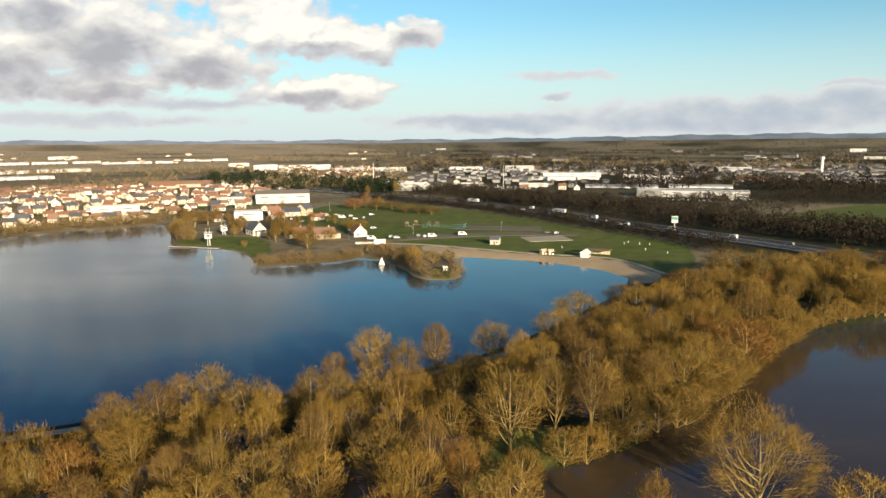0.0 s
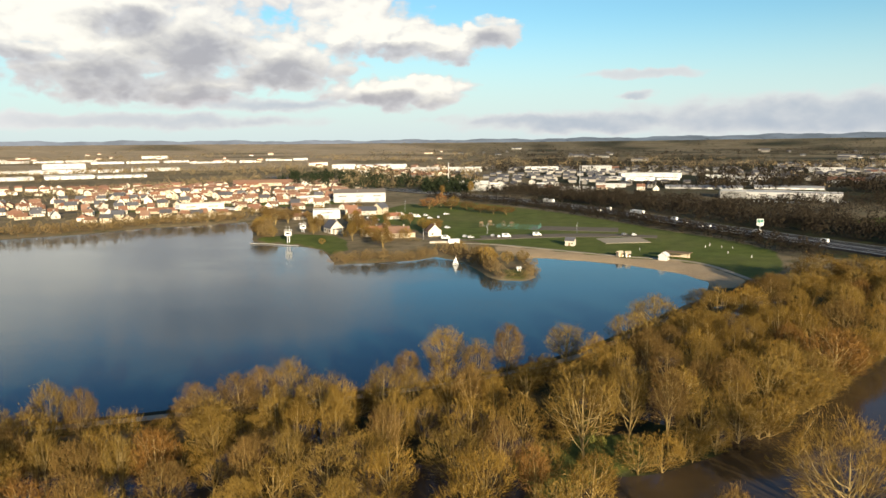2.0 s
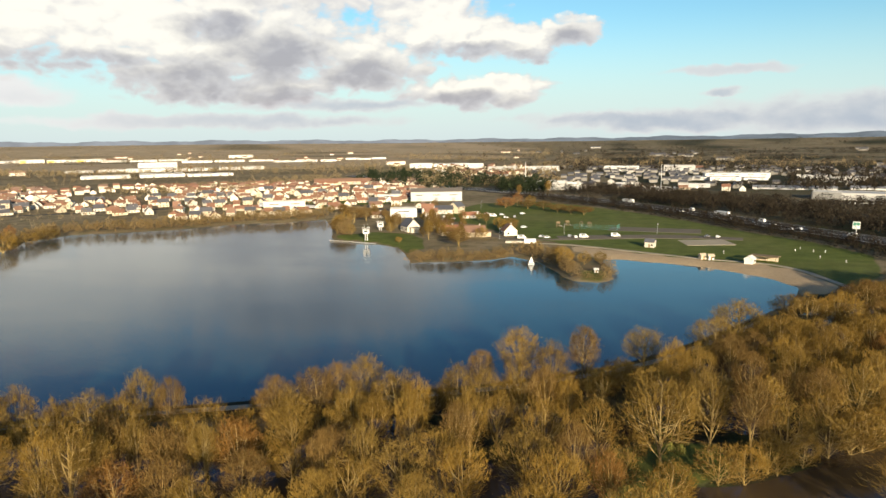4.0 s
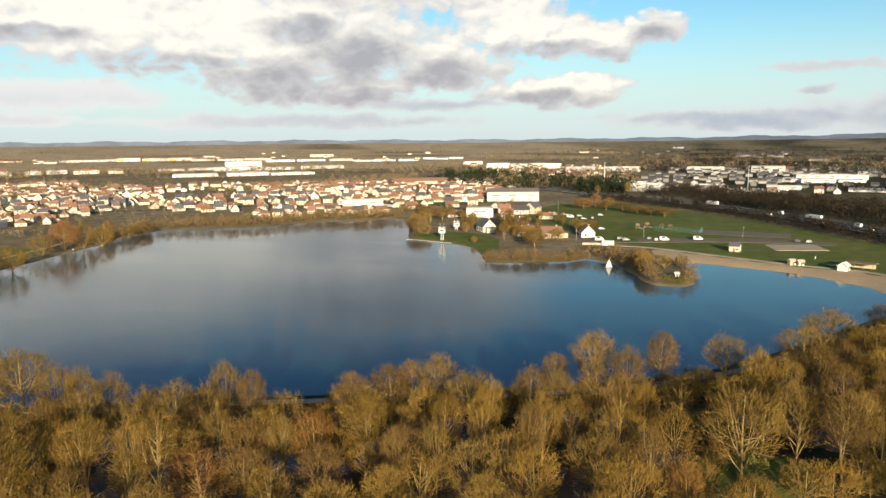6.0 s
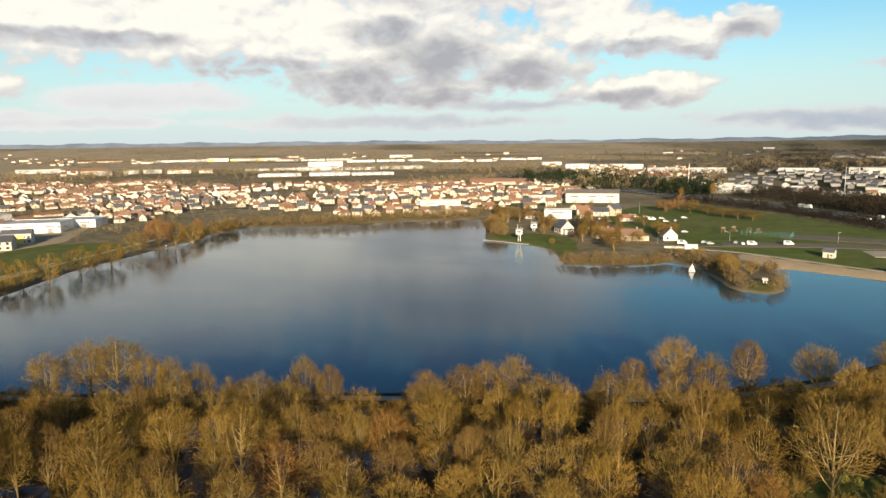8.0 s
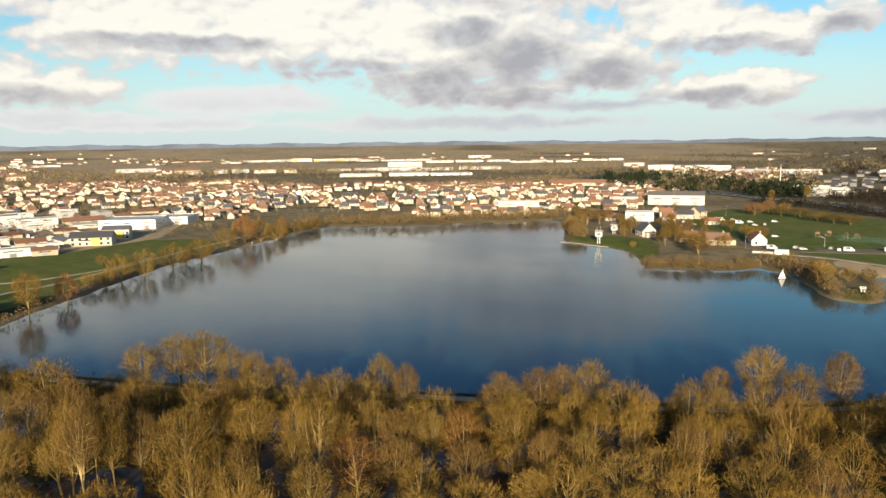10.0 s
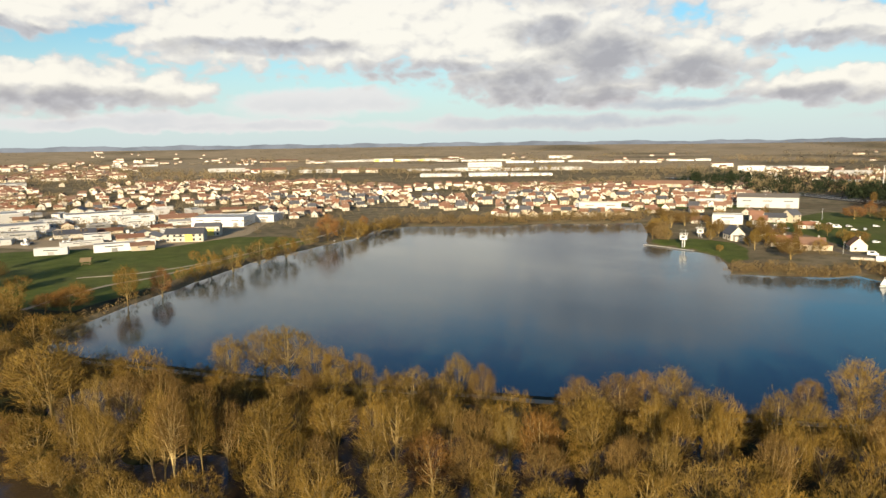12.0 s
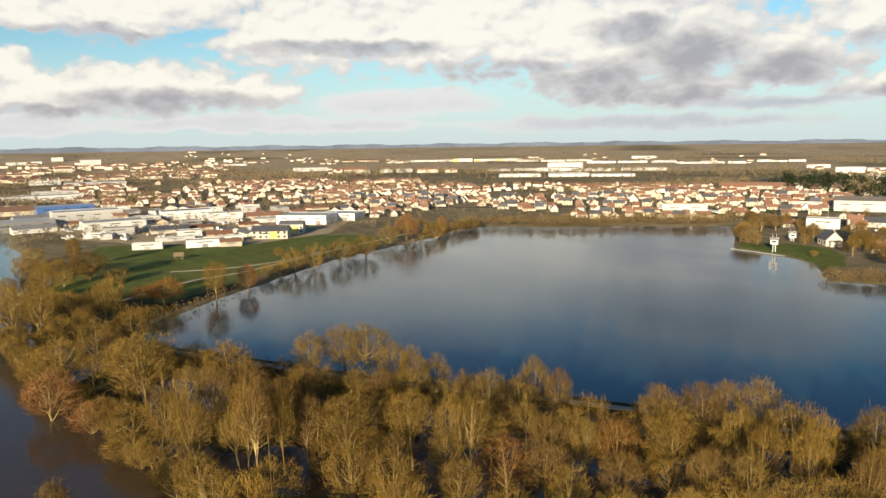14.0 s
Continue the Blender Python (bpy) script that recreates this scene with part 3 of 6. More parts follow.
# ------------------------------------------------------------ trees
def grow(seed, tall, spread, bole=0.25, limbs=10, twigs=3800, upright=0.5, wide=0.026, shoots=160, fuzz=0.040, rise=0.1, heavy=1.0, uneven=0.45):
    """A bare winter tree: a bole that splits into rising limbs, side branches all round the crown, and fine twigs."""
    rng = random.Random(seed)
    wood = Soup()
    zb = tall * bole
    zc, rz, rx = (tall + zb) / 2 + tall * 0.03, (tall - zb) / 2, spread / 2
    base_r = tall * 0.014 + 0.05
    lean = Vector((rng.uniform(-.05, .05), rng.uniform(-.05, .05), 0)) * tall

    ph = [rng.uniform(0, 6.28) for _ in range(4)]

    def lobe(a, h):
        return 1.0 + uneven * (0.16 * math.sin(2 * a + ph[0] + 2.0 * h) + 0.14 * math.sin(5 * a + ph[1] - 3.0 * h) + 0.10 * math.sin(6.0 * h + ph[2] + a))

    def bent(p, q, sag):
        mid = (p + q) / 2 + Vector((rng.uniform(-.07, .07), rng.uniform(-.07, .07), 0)) * (q - p).length - sag
        return lambda u: p * (1 - u) ** 2 + mid * 2 * u * (1 - u) + q * u * u

    def limb(c, r0, r1, sides, n):
        for i in range(n):
            wood.tube(c(i / n), c((i + 1) / n), r0 + (r1 - r0) * i / n, r0 + (r1 - r0) * (i + 1) / n, sides)

    trunk = bent(Vector((0, 0, -0.5)), Vector((0, 0, tall * 0.93)) + lean, Vector((0, 0, 0)))
    limb(trunk, base_r, 0.04, 7, 6)
    stems = [(trunk, 0.5)]
    for i in range(limbs):
        u = bole * 0.8 + (0.55 - bole * 0.4) * (i / limbs) * (0.6 + 0.8 * upright)
        p = trunk(u)
        a = i * 2.4 + rng.uniform(-.4, .4)
        reach = rng.uniform(0.55, 0.9)
        el = min(1.5, rng.uniform(-.1 + max(0, upright - 0.6) * 1.5, 1.1) * (0.5 + upright))
        q = Vector((math.cos(a) * math.cos(el) * rx * reach, math.sin(a) * math.cos(el) * rx * reach, zc + math.sin(el) * rz * reach * 0.92)) + lean * 0.7
        q.z = max(q.z, p.z + 0.08 * tall)
        side = Vector((q.x - p.x, q.y - p.y, 0))
        c = bent(p, q, -side * 0.18 + Vector((0, 0, side.length * 0.12)))
        limb(c, base_r * rng.uniform(0.36, 0.55) * heavy, 0.035, 4, 3)
        stems.append((c, 0.25))
    anchors = [(c(u), u) for c, lo in stems for u in (lo, 0.4, 0.55, 0.7, 0.85, 1.0)]
    tv, tf = [], []
    per = max(1, twigs // shoots)
    mid = Vector((0, 0, zb + (tall - zb) * 0.1)) + lean * 0.4
    for i in range(shoots):
        h = 1 - 1.75 * (i + 0.5) / shoots
        a = i * 2.39996 + rng.uniform(-.3, .3)
        w = math.sqrt(max(0, 1 - h * h))
        f = rng.uniform(0.5, 1.0) ** 0.6 * lobe(a, h)
        e = Vector((math.cos(a) * w * rx * f, math.sin(a) * w * rx * f, zc + h * rz * f)) + lean * 0.6
        s = min(((p - e).length + max(0, p.z - e.z + 0.5) * 2.0 + rng.uniform(0, 1.0), k) for k, (p, _) in enumerate(anchors))
        p = anchors[s[1]][0]
        c = bent(p, e, Vector((0, 0, (e - p).length * 0.06)))
        limb(c, 0.05, 0.02, 3, 1) if i % 2 else None
        out = ((e - mid).normalized() * 0.6 + (e - p).normalized() * 0.4).normalized()
        for _ in range(per):
            u = rng.uniform(0.0, 1.0) ** 0.8
            t0 = c(u) + Vector((rng.gauss(0, 1), rng.gauss(0, 1), rng.gauss(0, .8))) * (fuzz * tall)
            d = (out * 0.4 + (t0 - mid).normalized() * 0.6 + Vector((rng.gauss(0, .46), rng.gauss(0, .46), rng.gauss(rise, .35)))).normalized()
            ln = rng.uniform(0.04, 0.095) * tall
            t1 = t0 + d * ln
            q = Vector(((t1.x - lean.x * .6) / rx, (t1.y - lean.y * .6) / rx, (t1.z - zc) / rz)).length
            lim = lobe(math.atan2(t1.y, t1.x), (t1.z - zc) / rz) * 1.04
            if q > lim:
                t1 = t0 + d * ln * max(0.2, 1 - (q - lim) * 1.6)
            sd = d.cross(Vector((rng.gauss(0, 1), rng.gauss(0, 1), rng.gauss(0, 1)))).normalized() * wide * rng.uniform(.6, 1.3)
            o = len(tv)
            tv += [tuple(t0 + sd), tuple(t0 - sd), tuple(t1)]
            tf.append((o, o + 1, o + 2))
    return wood, tv, tf


def make_tree(name, label, seed, mat, **kw):
    wood, tv, tf = grow(seed, **kw)
    root = tagged(new(name), label, "tree")
    part("trunk", wood.mesh("trunk", M["bark"]), root)
    part("crown", mesh_of("crown", tv, tf, mat), root, "bare fine twigs")
    return root


POPLARS = "trees of the flooded wood"
KINDS = [
    make_tree("tree", "tall bare winter tree with golden limbs and brown twigs", 11, M["twig"], tall=18, spread=9, bole=0.28, limbs=9, twigs=3800, upright=0.6, shoots=170, wide=0.053),
    make_tree("tree", "broad bare winter tree with golden brown twigs", 12, M["twig"], tall=16, spread=14, bole=0.10, limbs=13, twigs=3800, upright=0.35, shoots=170, wide=0.053),
    make_tree("poplar", "slender bare poplar with pale trunk", 13, M["twig_grey"], tall=19, spread=7, bole=0.34, limbs=9, twigs=3000, upright=0.8, shoots=170, wide=0.051),
    make_tree("tree", "round bare winter tree with olive gold twigs", 14, M["twig"], tall=17, spread=12, bole=0.14, limbs=11, twigs=3800, upright=0.5, shoots=170, wide=0.053),
    make_tree("tree", "bare reddish brown winter tree", 15, M["twig_red"], tall=15, spread=10, bole=0.14, limbs=10, twigs=3800, upright=0.5, shoots=170, wide=0.051),
    make_tree("willow", "bushy bare willow with stems from the ground", 16, M["twig"], tall=11, spread=13, bole=0.03, limbs=14, twigs=3800, upright=0.2, shoots=170, wide=0.051),
    make_tree("tree", "grey brown bare winter tree", 17, M["twig_grey"], tall=17, spread=11, bole=0.16, limbs=11, twigs=3800, upright=0.5, shoots=170, wide=0.053),
    make_tree("willow", "dense bushy bare willow with brown twigs", 18, M["twig"], tall=9, spread=10.5, bole=0.02, limbs=12, twigs=3000, upright=0.3, shoots=170, wide=0.051),
    make_tree("willow", "bare willow with bright orange brown twigs", 19, M["twig_orange"], tall=12, spread=10, bole=0.08, limbs=11, twigs=3800, upright=0.5, shoots=170, wide=0.053),
    make_tree("poplar", "tall bare poplar with pale forked trunk and thin golden twigs", 31, M["twig"], tall=20, spread=10.5, bole=0.28, limbs=12, twigs=3300, upright=0.9, wide=0.045, shoots=170, uneven=0.6, fuzz=0.034, rise=0.2, heavy=1.1),
    make_tree("alder", "tall bare alder with pale trunk and open brown crown", 32, M["twig_grey"], tall=19, spread=9.5, bole=0.34, limbs=11, twigs=3300, upright=0.8, wide=0.045, shoots=170, uneven=0.6, fuzz=0.034, rise=0.18, heavy=1.1),
    make_tree("ash_tree", "bare many-stemmed ash with golden limbs and open crown", 33, M["twig"], tall=18, spread=12, bole=0.16, limbs=14, twigs=3300, upright=0.75, wide=0.047, shoots=180, uneven=0.7, fuzz=0.034, rise=0.18, heavy=1.2),
]
OWN = (18, 16, 19, 17, 15, 11, 17, 9, 12, 20, 19, 18)
SPREAD = (9, 14, 7, 12, 10, 13, 11, 10.5, 10, 10.5, 9.5, 12)
PLANE = make_tree("plane_tree", "great bare plane tree with pale limbs standing in flood water", 21, M["twig"], tall=20, spread=27, bole=0.06, limbs=18, twigs=11000, upright=0.3, wide=0.034, shoots=260, heavy=1.35, uneven=0.8, rise=0.0)
FIRST = set()


# lower and bushier towards the lake, fitted so crowns just hide the shore from the camera
def shore_height(x, y):
    return float(np.clip(4.0 + 0.30 * -signed(LAKE, np.array([float(x)]), np.array([float(y)]))[0], 5.0, 19.0))


def plant(kind, x, y, scale, turn, label="", group=POPLARS, stretch=1.0):
    proto = KINDS[kind] if isinstance(kind, int) else kind
    m = pose(x, y, max(height_at(x, y), -0.6), 0, 0, turn) @ Matrix.Diagonal((scale, scale, scale * stretch, 1))
    if id(proto) not in FIRST:
        FIRST.add(id(proto))
        proto.matrix_basis = m
        ob = proto
    else:
        ob = copy_thing(proto, m)
        ob.matrix_basis = m
    return tagged(ob, label, group=group)


# trees picked out one by one: kind, x, y, height, width
NAMED_1 = [
    (3, -30.4, 151.2, 15, 8.6), (6, -28, 171.8, 11, 7.3), (3, -19.2, 180.9, 15.3, 10), (1, -10.2, 174.3, 15, 8.5), (6, -2.3, 184.9, 15, 8.3), (11, 13.9, 196.4, 13.7, 10.3), (3, 21, 180.9, 15, 7.9), (1, 34.3, 207.6, 15, 13.9), (3, 44.8, 226.8, 15, 15.2),
    (1, 53, 214.4, 15, 12), (6, 68.1, 263.3, 10, 12.5), (1, 69.2, 244.4, 15, 12.9), (3, 79.1, 249, 15, 13.3), (6, 94.9, 269.5, 15, 12.6), (1, 102.9, 274.1, 15, 13.4), (3, 125, 303.4, 15, 22.4), (1, 139.5, 302.7, 15, 17.3), (11, 145.2, 295.1, 15, 15),
]
NAMED_2 = [
    (3, 156.1, 299, 15, 13.7), (6, 168.4, 301.4, 15, 15.7), (1, 171.2, 292.5, 15, 12.1), (3, 156.8, 253.5, 15, 15.1), (1, 162, 251.2, 15, 12.2), (11, 65.5, 199.7, 15, 10.8), (1, 79.4, 219.1, 15, 12.3), (3, 87.9, 221.2, 15, 12.9), (6, 101.2, 225, 15, 12.5),
    (4, 82.6, 188.1, 16, 16.5), (1, 112, 221.5, 11.4, 13.1), (3, 101.7, 210.3, 10.8, 11.6), (11, 53.2, 198.1, 15, 10.9), (3, 48.8, 180.2, 15, 8.1), (1, 59.6, 193.4, 15, 9.1), (6, 37.3, 173.1, 15, 8.3), (1, 47.4, 187.7, 15, 10), (1, 59.2, 167.6, 15, 13.4),
]
NAMED_3 = [
    (3, 67.3, 170.7, 10.2, 14.8), (6, 49.6, 163.2, 15, 9.2), (11, 37.2, 155.7, 15, 8.9), (11, 24.4, 148.4, 17.5, 9.8), (10, 32, 142.5, 18.1, 8), (1, 14.1, 140, 18.5, 14.7), (11, -15.7, 156.1, 15, 9.8), (6, -10.3, 152.7, 15, 7.8), (3, -4.8, 151.8, 15, 5.9),
    (3, 1.6, 140.8, 13, 9.5), (1, -9.1, 134.4, 15, 10.6), (11, -18.9, 139.8, 13.3, 9.3), (3, -24.2, 134.7, 15, 7.5), (6, -25.8, 128.8, 15, 6.8), (1, 38.6, 144.1, 13.5, 10.4), (11, 50.2, 158.9, 12.4, 9.2), (4, 3.4, 120.9, 11.4, 6), (3, 54.7, 157.3, 7.5, 9.9),
]
NAMED_4 = [
    (5, 8.8, 140.7, 7.1, 6.2), (1, 74, 178.4, 13.5, 9.6), (4, 90.2, 194.7, 11, 9), (11, 67.4, 178.6, 15, 9.5), (6, 35, 188, 15, 9.5), (1, 26.1, 179.7, 15, 8.5), (1, -23.4, 151.1, 15, 7), (6, -2.7, 123.4, 15, 6.4), (3, -161.3, 111, 15, 8.5),
    (7, -159, 121.2, 15.3, 12.7), (7, -151.3, 124.3, 16.5, 13), (7, -137.1, 121.3, 15, 9.8), (7, -131.1, 122.2, 15, 7.5), (7, -121.6, 121.7, 15, 7.8), (7, -107.1, 116.4, 15, 5.9), (3, -102.3, 120, 15, 8.3), (3, -96.7, 131.2, 15, 8), (6, -88.3, 128, 15, 6.1),
]
NAMED_5 = [
    (1, -76.2, 121.2, 15, 11.6), (6, -66.1, 132.4, 15, 7.9), (3, -61.9, 131.7, 15, 7.2), (6, -61.3, 143.6, 15, 9.6), (6, -57.8, 148.7, 15, 8.1), (3, -53.4, 154.6, 15, 8.3), (11, -43.3, 145.1, 15, 10.9), (1, -37.5, 143, 15, 7.1), (11, -133.1, 95.9, 15, 8.6),
    (3, -126.4, 99.6, 15, 8.2), (6, -121.9, 103.5, 15, 7.9), (3, -118.1, 109.6, 15, 9.6), (11, -105.8, 108.5, 15, 7.8), (11, -93.6, 120.2, 15, 10.9), (6, -91.7, 111.2, 15, 7.4), (9, -106.9, 82, 17.7, 11.7), (11, -109.9, 91.4, 15, 7.4), (9, -101.1, 93.9, 16.7, 9.7),
]
NAMED_6 = [
    (3, -110, 96, 15, 7.5), (11, -96.1, 100.1, 15, 8.6), (9, -87.7, 97.4, 18.8, 7.6), (11, -75.9, 112.9, 15, 8.7), (4, -65.9, 114, 15, 8.5), (9, -69.8, 111.1, 14.6, 6.7), (11, -62.6, 119.5, 9, 7.5), (3, -59, 124.7, 15, 10), (11, -56.4, 117.6, 8.4, 7.3),
    (11, -52.5, 137.7, 9.5, 11), (1, -50.4, 136.4, 15, 7.7), (3, -43.6, 129.5, 15, 7.8), (11, -46.4, 152.6, 7.9, 12.8), (3, -36, 132.7, 15, 6.4), (10, -76.1, 106.6, 15, 7.6), (4, -79.9, 98.9, 12.2, 9.8), (9, -90.9, 92.6, 11.8, 7.5), (5, -111.8, 78.8, 9.6, 6.6),
]
NAMED_7 = [
    (9, -118.8, 74.5, 18.6, 6), (10, -126.2, 75.5, 18.8, 5.2), (9, -172.1, 69.5, 21.6, 17.8), (10, -191.9, 71.4, 13.2, 11.1), (11, -177.2, 85.2, 15, 12.1), (3, -169.7, 90.3, 15, 14.8), (6, -152.4, 85.6, 15, 8.8), (11, -135.8, 62.6, 16.5, 8.5), (9, -139.1, 72.3, 13.1, 8.5),
    (9, -122.3, 68, 20.4, 6.3), (10, -117.9, 68.2, 21.4, 6.6), (3, -147.4, 63, 15, 8.2), (8, -188.6, 51.8, 13.1, 13), (8, -172.4, 55.9, 8.3, 10.3), (9, -277.4, 68.2, 19.6, 12.3), (9, -270.6, 74.1, 17.6, 12.1), (3, -271.6, 65, 4.8, 12.9), (3, -214, 62.1, 14.1, 13.7),
]
NAMED_8 = [
    (3, -275.2, 97.7, 15, 13.4), (1, -233.8, 91.3, 15, 12.4), (1, -242.8, 101.8, 13.3, 20.1), (1, -230.4, 78.1, 15, 12.4), (4, -289.6, 127.4, 10.7, 15.6), (4, -297.6, 120.7, 8.3, 10.6), (6, -376.6, 128.2, 14.2, 19.5), (7, -395.8, 122.3, 10.7, 20.3), (7, -357.2, 134.7, 7.3, 12.5),
    (7, -151.7, 55.5, 5.6, 11.3), (7, -144.8, 60.6, 5.7, 11.6), (10, -97.3, 85.6, 11.7, 5.9), (11, -103.8, 85.4, 11, 6.1), (11, -84.9, 111.3, 15, 6), (6, -46.8, 110.9, 15, 5.3), (11, -40.9, 116.3, 15, 6.5), (7, -304.9, 94.9, 9.6, 10.5), (11, -159, 73.9, 15, 8.8),
]
NAMED_9 = [
    (10, -154.3, 78, 15, 8.7), (6, -120.9, 81.7, 15, 6.3),
]
rng = random.Random(5)
placed = []
for kind, x, y, tall, wide in NAMED_1 + NAMED_2 + NAMED_3 + NAMED_4 + NAMED_5 + NAMED_6 + NAMED_7 + NAMED_8 + NAMED_9:
    kind = 1 if kind == 7 and tall > 11 else kind
    w = wide * 1.1 / SPREAD[kind]
    tree = plant(kind, x, y, w, rng.uniform(0, 360), stretch=tall / OWN[kind] / w)
    placed.append((x, y))
    if (x, y) == (14.1, 140):
        tagged(tree, "broad bare ash with golden limbs and low mistletoe")
        g = np.random.default_rng(8)
        u = g.normal(size=(260, 3))
        u *= (g.uniform(0.4, 1.0, (260, 1)) ** 0.5 / np.linalg.norm(u, axis=1, keepdims=True))
        v = (u[:, None, :] + g.normal(size=(260, 3, 3)) * 0.13).reshape(-1, 3)
        ball = mesh_of("mistletoe", v.tolist(), np.arange(780).reshape(-1, 3).tolist(), M["mistletoe"])
        for bx, by, bz, br in ((-3.2, -2.0, 4.4, 0.9), (-1.6, -2.8, 3.4, 0.8), (0.4, -3.0, 2.8, 1.0), (2.2, -2.6, 4.2, 0.8), (3.6, -1.2, 4.9, 0.9), (-4.4, 0.4, 5.6, 0.7), (1.2, -2.0, 3.9, 0.7)):
            part("mistletoe", ball, tree, "yellow-green mistletoe clump").matrix_basis = pose(bx, by, bz) @ Matrix.Scale(br, 4)
plant(PLANE, 55.5, 116, 0.8, 20, group="", stretch=1.25)
placed.append((58, 115))
plant(2, 32.7, 101, 0.8, 10, stretch=1.0)
plant(2, -118.5, 31.3, 0.8, 50)
plant(7, 70, 108, 1.3, 60)
for line in ([(20, 130), (36, 139), (54, 153), (77, 178), (91, 196), (127, 234), (160, 249), (215, 266)], [(-280, 66), (-226, 58), (-160, 58), (-126, 54)]):
    for (ax, ay), (bx, by) in zip(line, line[1:]):
        for i in range(max(1, int(math.hypot(bx - ax, by - ay) / 5.0))):
            u = (i + rng.random()) / max(1, int(math.hypot(bx - ax, by - ay) / 5.0))
            x, y = ax + (bx - ax) * u, ay + (by - ay) * u + rng.uniform(-1, 2.5)
            plant(rng.choice((7, 7, 7, 5)), x, y, rng.uniform(0.6, 1.05), rng.uniform(0, 360), "bare brown willow bush at the edge of the flood")
            placed.append((x, y + 2))
placed += [(32.7, 101), (70, 108), (-118.5, 31.3)]
WOOD = [(-480, 126), (-440, 108), (-380, 90), (-310, 62), (-226, 56), (-160, 56), (-124, 51), (-92, 48), (-50, 50), (-14, 60), (4, 84), (12, 116), (22, 132), (36, 138), (54, 152), (77, 176), (91, 194), (127, 233), (160, 248), (220, 266),
        (260, 300), (215, 330), (130, 305), (100, 296), (88, 282), (70, 259), (48, 232), (22, 204), (-10, 183), (-45, 167), (-80, 151), (-103, 142), (-150, 121), (-204, 102), (-240, 88), (-290, 104), (-350, 108), (-420, 128)]
GAPS = [(-172, 88, 7), (-165, 84, 5), (-76, 120, 4), (-39, 139, 8), (-38, 130, 6), (-68, 134, 6), (-100, 123, 5), (-163, 98, 6), (-124, 80, 5), (-85, 100, 5), (-84, 134, 8), (-80, 126, 5), (-190, 97, 10), (-182, 93, 7), (-206, 97, 9), (-93, 148, 9), (-88, 141, 6), (-196, 98, 12), (-185, 104, 9), (5, 160, 8), (18, 135, 9), (-2, 150, 7), (-105, 118, 4), (-128, 100, 4), (30, 145, 4), (-473, 117, 14), (-408, 103, 12), (-224, 70, 8), (-245, 75, 8), (-145, 83, 6)]


def scatter(poly, spacing, rnd, keep=0.85):
    xs, ys = [p[0] for p in poly], [p[1] for p in poly]
    pts = []
    y = min(ys)
    while y < max(ys):
        x = min(xs)
        while x < max(xs):
            pts.append((x + rnd.uniform(-.45, .45) * spacing, y + rnd.uniform(-.45, .45) * spacing))
            x += spacing
        y += spacing * 0.9
    a = np.array(pts)
    inside = signed(poly, a[:, 0], a[:, 1]) > 0
    return [p for p, i in zip(pts, inside) if i and rnd.random() < keep]


for x, y in scatter(WOOD, 9.0, rng, 0.95):
    if min((x - a) ** 2 + (y - b) ** 2 for a, b in placed) < 40 or any((x - a) ** 2 + (y - b) ** 2 < r * r for a, b, r in GAPS):
        continue
    # Trees within 90 m, mostly out of view, are added to shade those behind.
    if math.hypot(x, y) < 70 or (math.hypot(x, y) < 90 and rng.random() < 0.45) or (x < -290 and rng.random() < 0.6):
        continue
    top = min(shore_height(x, y), 11.0 if x < -290 else 14.5 if x < -60 else 13.5) * rng.uniform(0.8, 1.0)
    kind = rng.choices(range(12), (2, 0.3, 1, 2.5, 1, 0, 2, 0, 0, 4, 3.5, 5) if x < -60 else (2, 5, 0.5, 6, 1, 1, 3, 0, 0, 0, 0.5, 2.5))[0] if top > 9.0 else rng.choice((7, 7, 5))
    if signed(RIVER, np.array([x]), np.array([y]))[0] > -13:
        kind = rng.choice((5, 7, 7, 1, 3))
        top *= 0.8
    k = max(top / OWN[kind], 0.5)
    w = (k + 1.0) / 2
    plant(kind, x, y, w, rng.uniform(0, 360), stretch=k / w)
    placed.append((x, y))


# ------------------------------------------------------------ roads, paths and shore edges
def along(points, step):
    """Points at even steps along a smooth line through the given ones."""
    p = np.array(points, float)
    q = np.vstack([2 * p[0] - p[1], p, 2 * p[-1] - p[-2]])
    out = []
    for i in range(1, len(q) - 2):
        n = max(2, int(np.hypot(*(q[i + 1] - q[i])) / step))
        for u in np.arange(n) / n:
            out.append(0.5 * (2 * q[i] + (q[i + 1] - q[i - 1]) * u + (2 * q[i - 1] - 5 * q[i] + 4 * q[i + 1] - q[i + 2]) * u * u + (3 * q[i] - q[i - 1] - 3 * q[i + 1] + q[i + 2]) * u ** 3))
    out.append(q[-2])
    return np.array(out)


def ribbon(name, points, width, mat, lift=0.25, shift=0.0, step=6.0, thick=0.5, floor=0.35):
    c = along(points, step)
    d = np.gradient(c, axis=0)
    d /= np.hypot(d[:, 0], d[:, 1])[:, None]
    n = np.stack([-d[:, 1], d[:, 0]], 1)
    c = c + n * shift
    z = np.maximum(land_height(c[:, 0], c[:, 1]), floor) + lift
    l, r = c + n * width / 2, c - n * width / 2
    v, f = [], []
    for i in range(len(c)):
        v += [(*l[i], z[i]), (*r[i], z[i]), (*l[i], z[i] - thick), (*r[i], z[i] - thick)]
        if i:
            a, b = 4 * (i - 1), 4 * i
            f += [(a, a + 1, b + 1, b), (a + 2, a, b, b + 2), (a + 1, a + 3, b + 3, b + 1)]
    return mesh_of(name, v, f, mat)


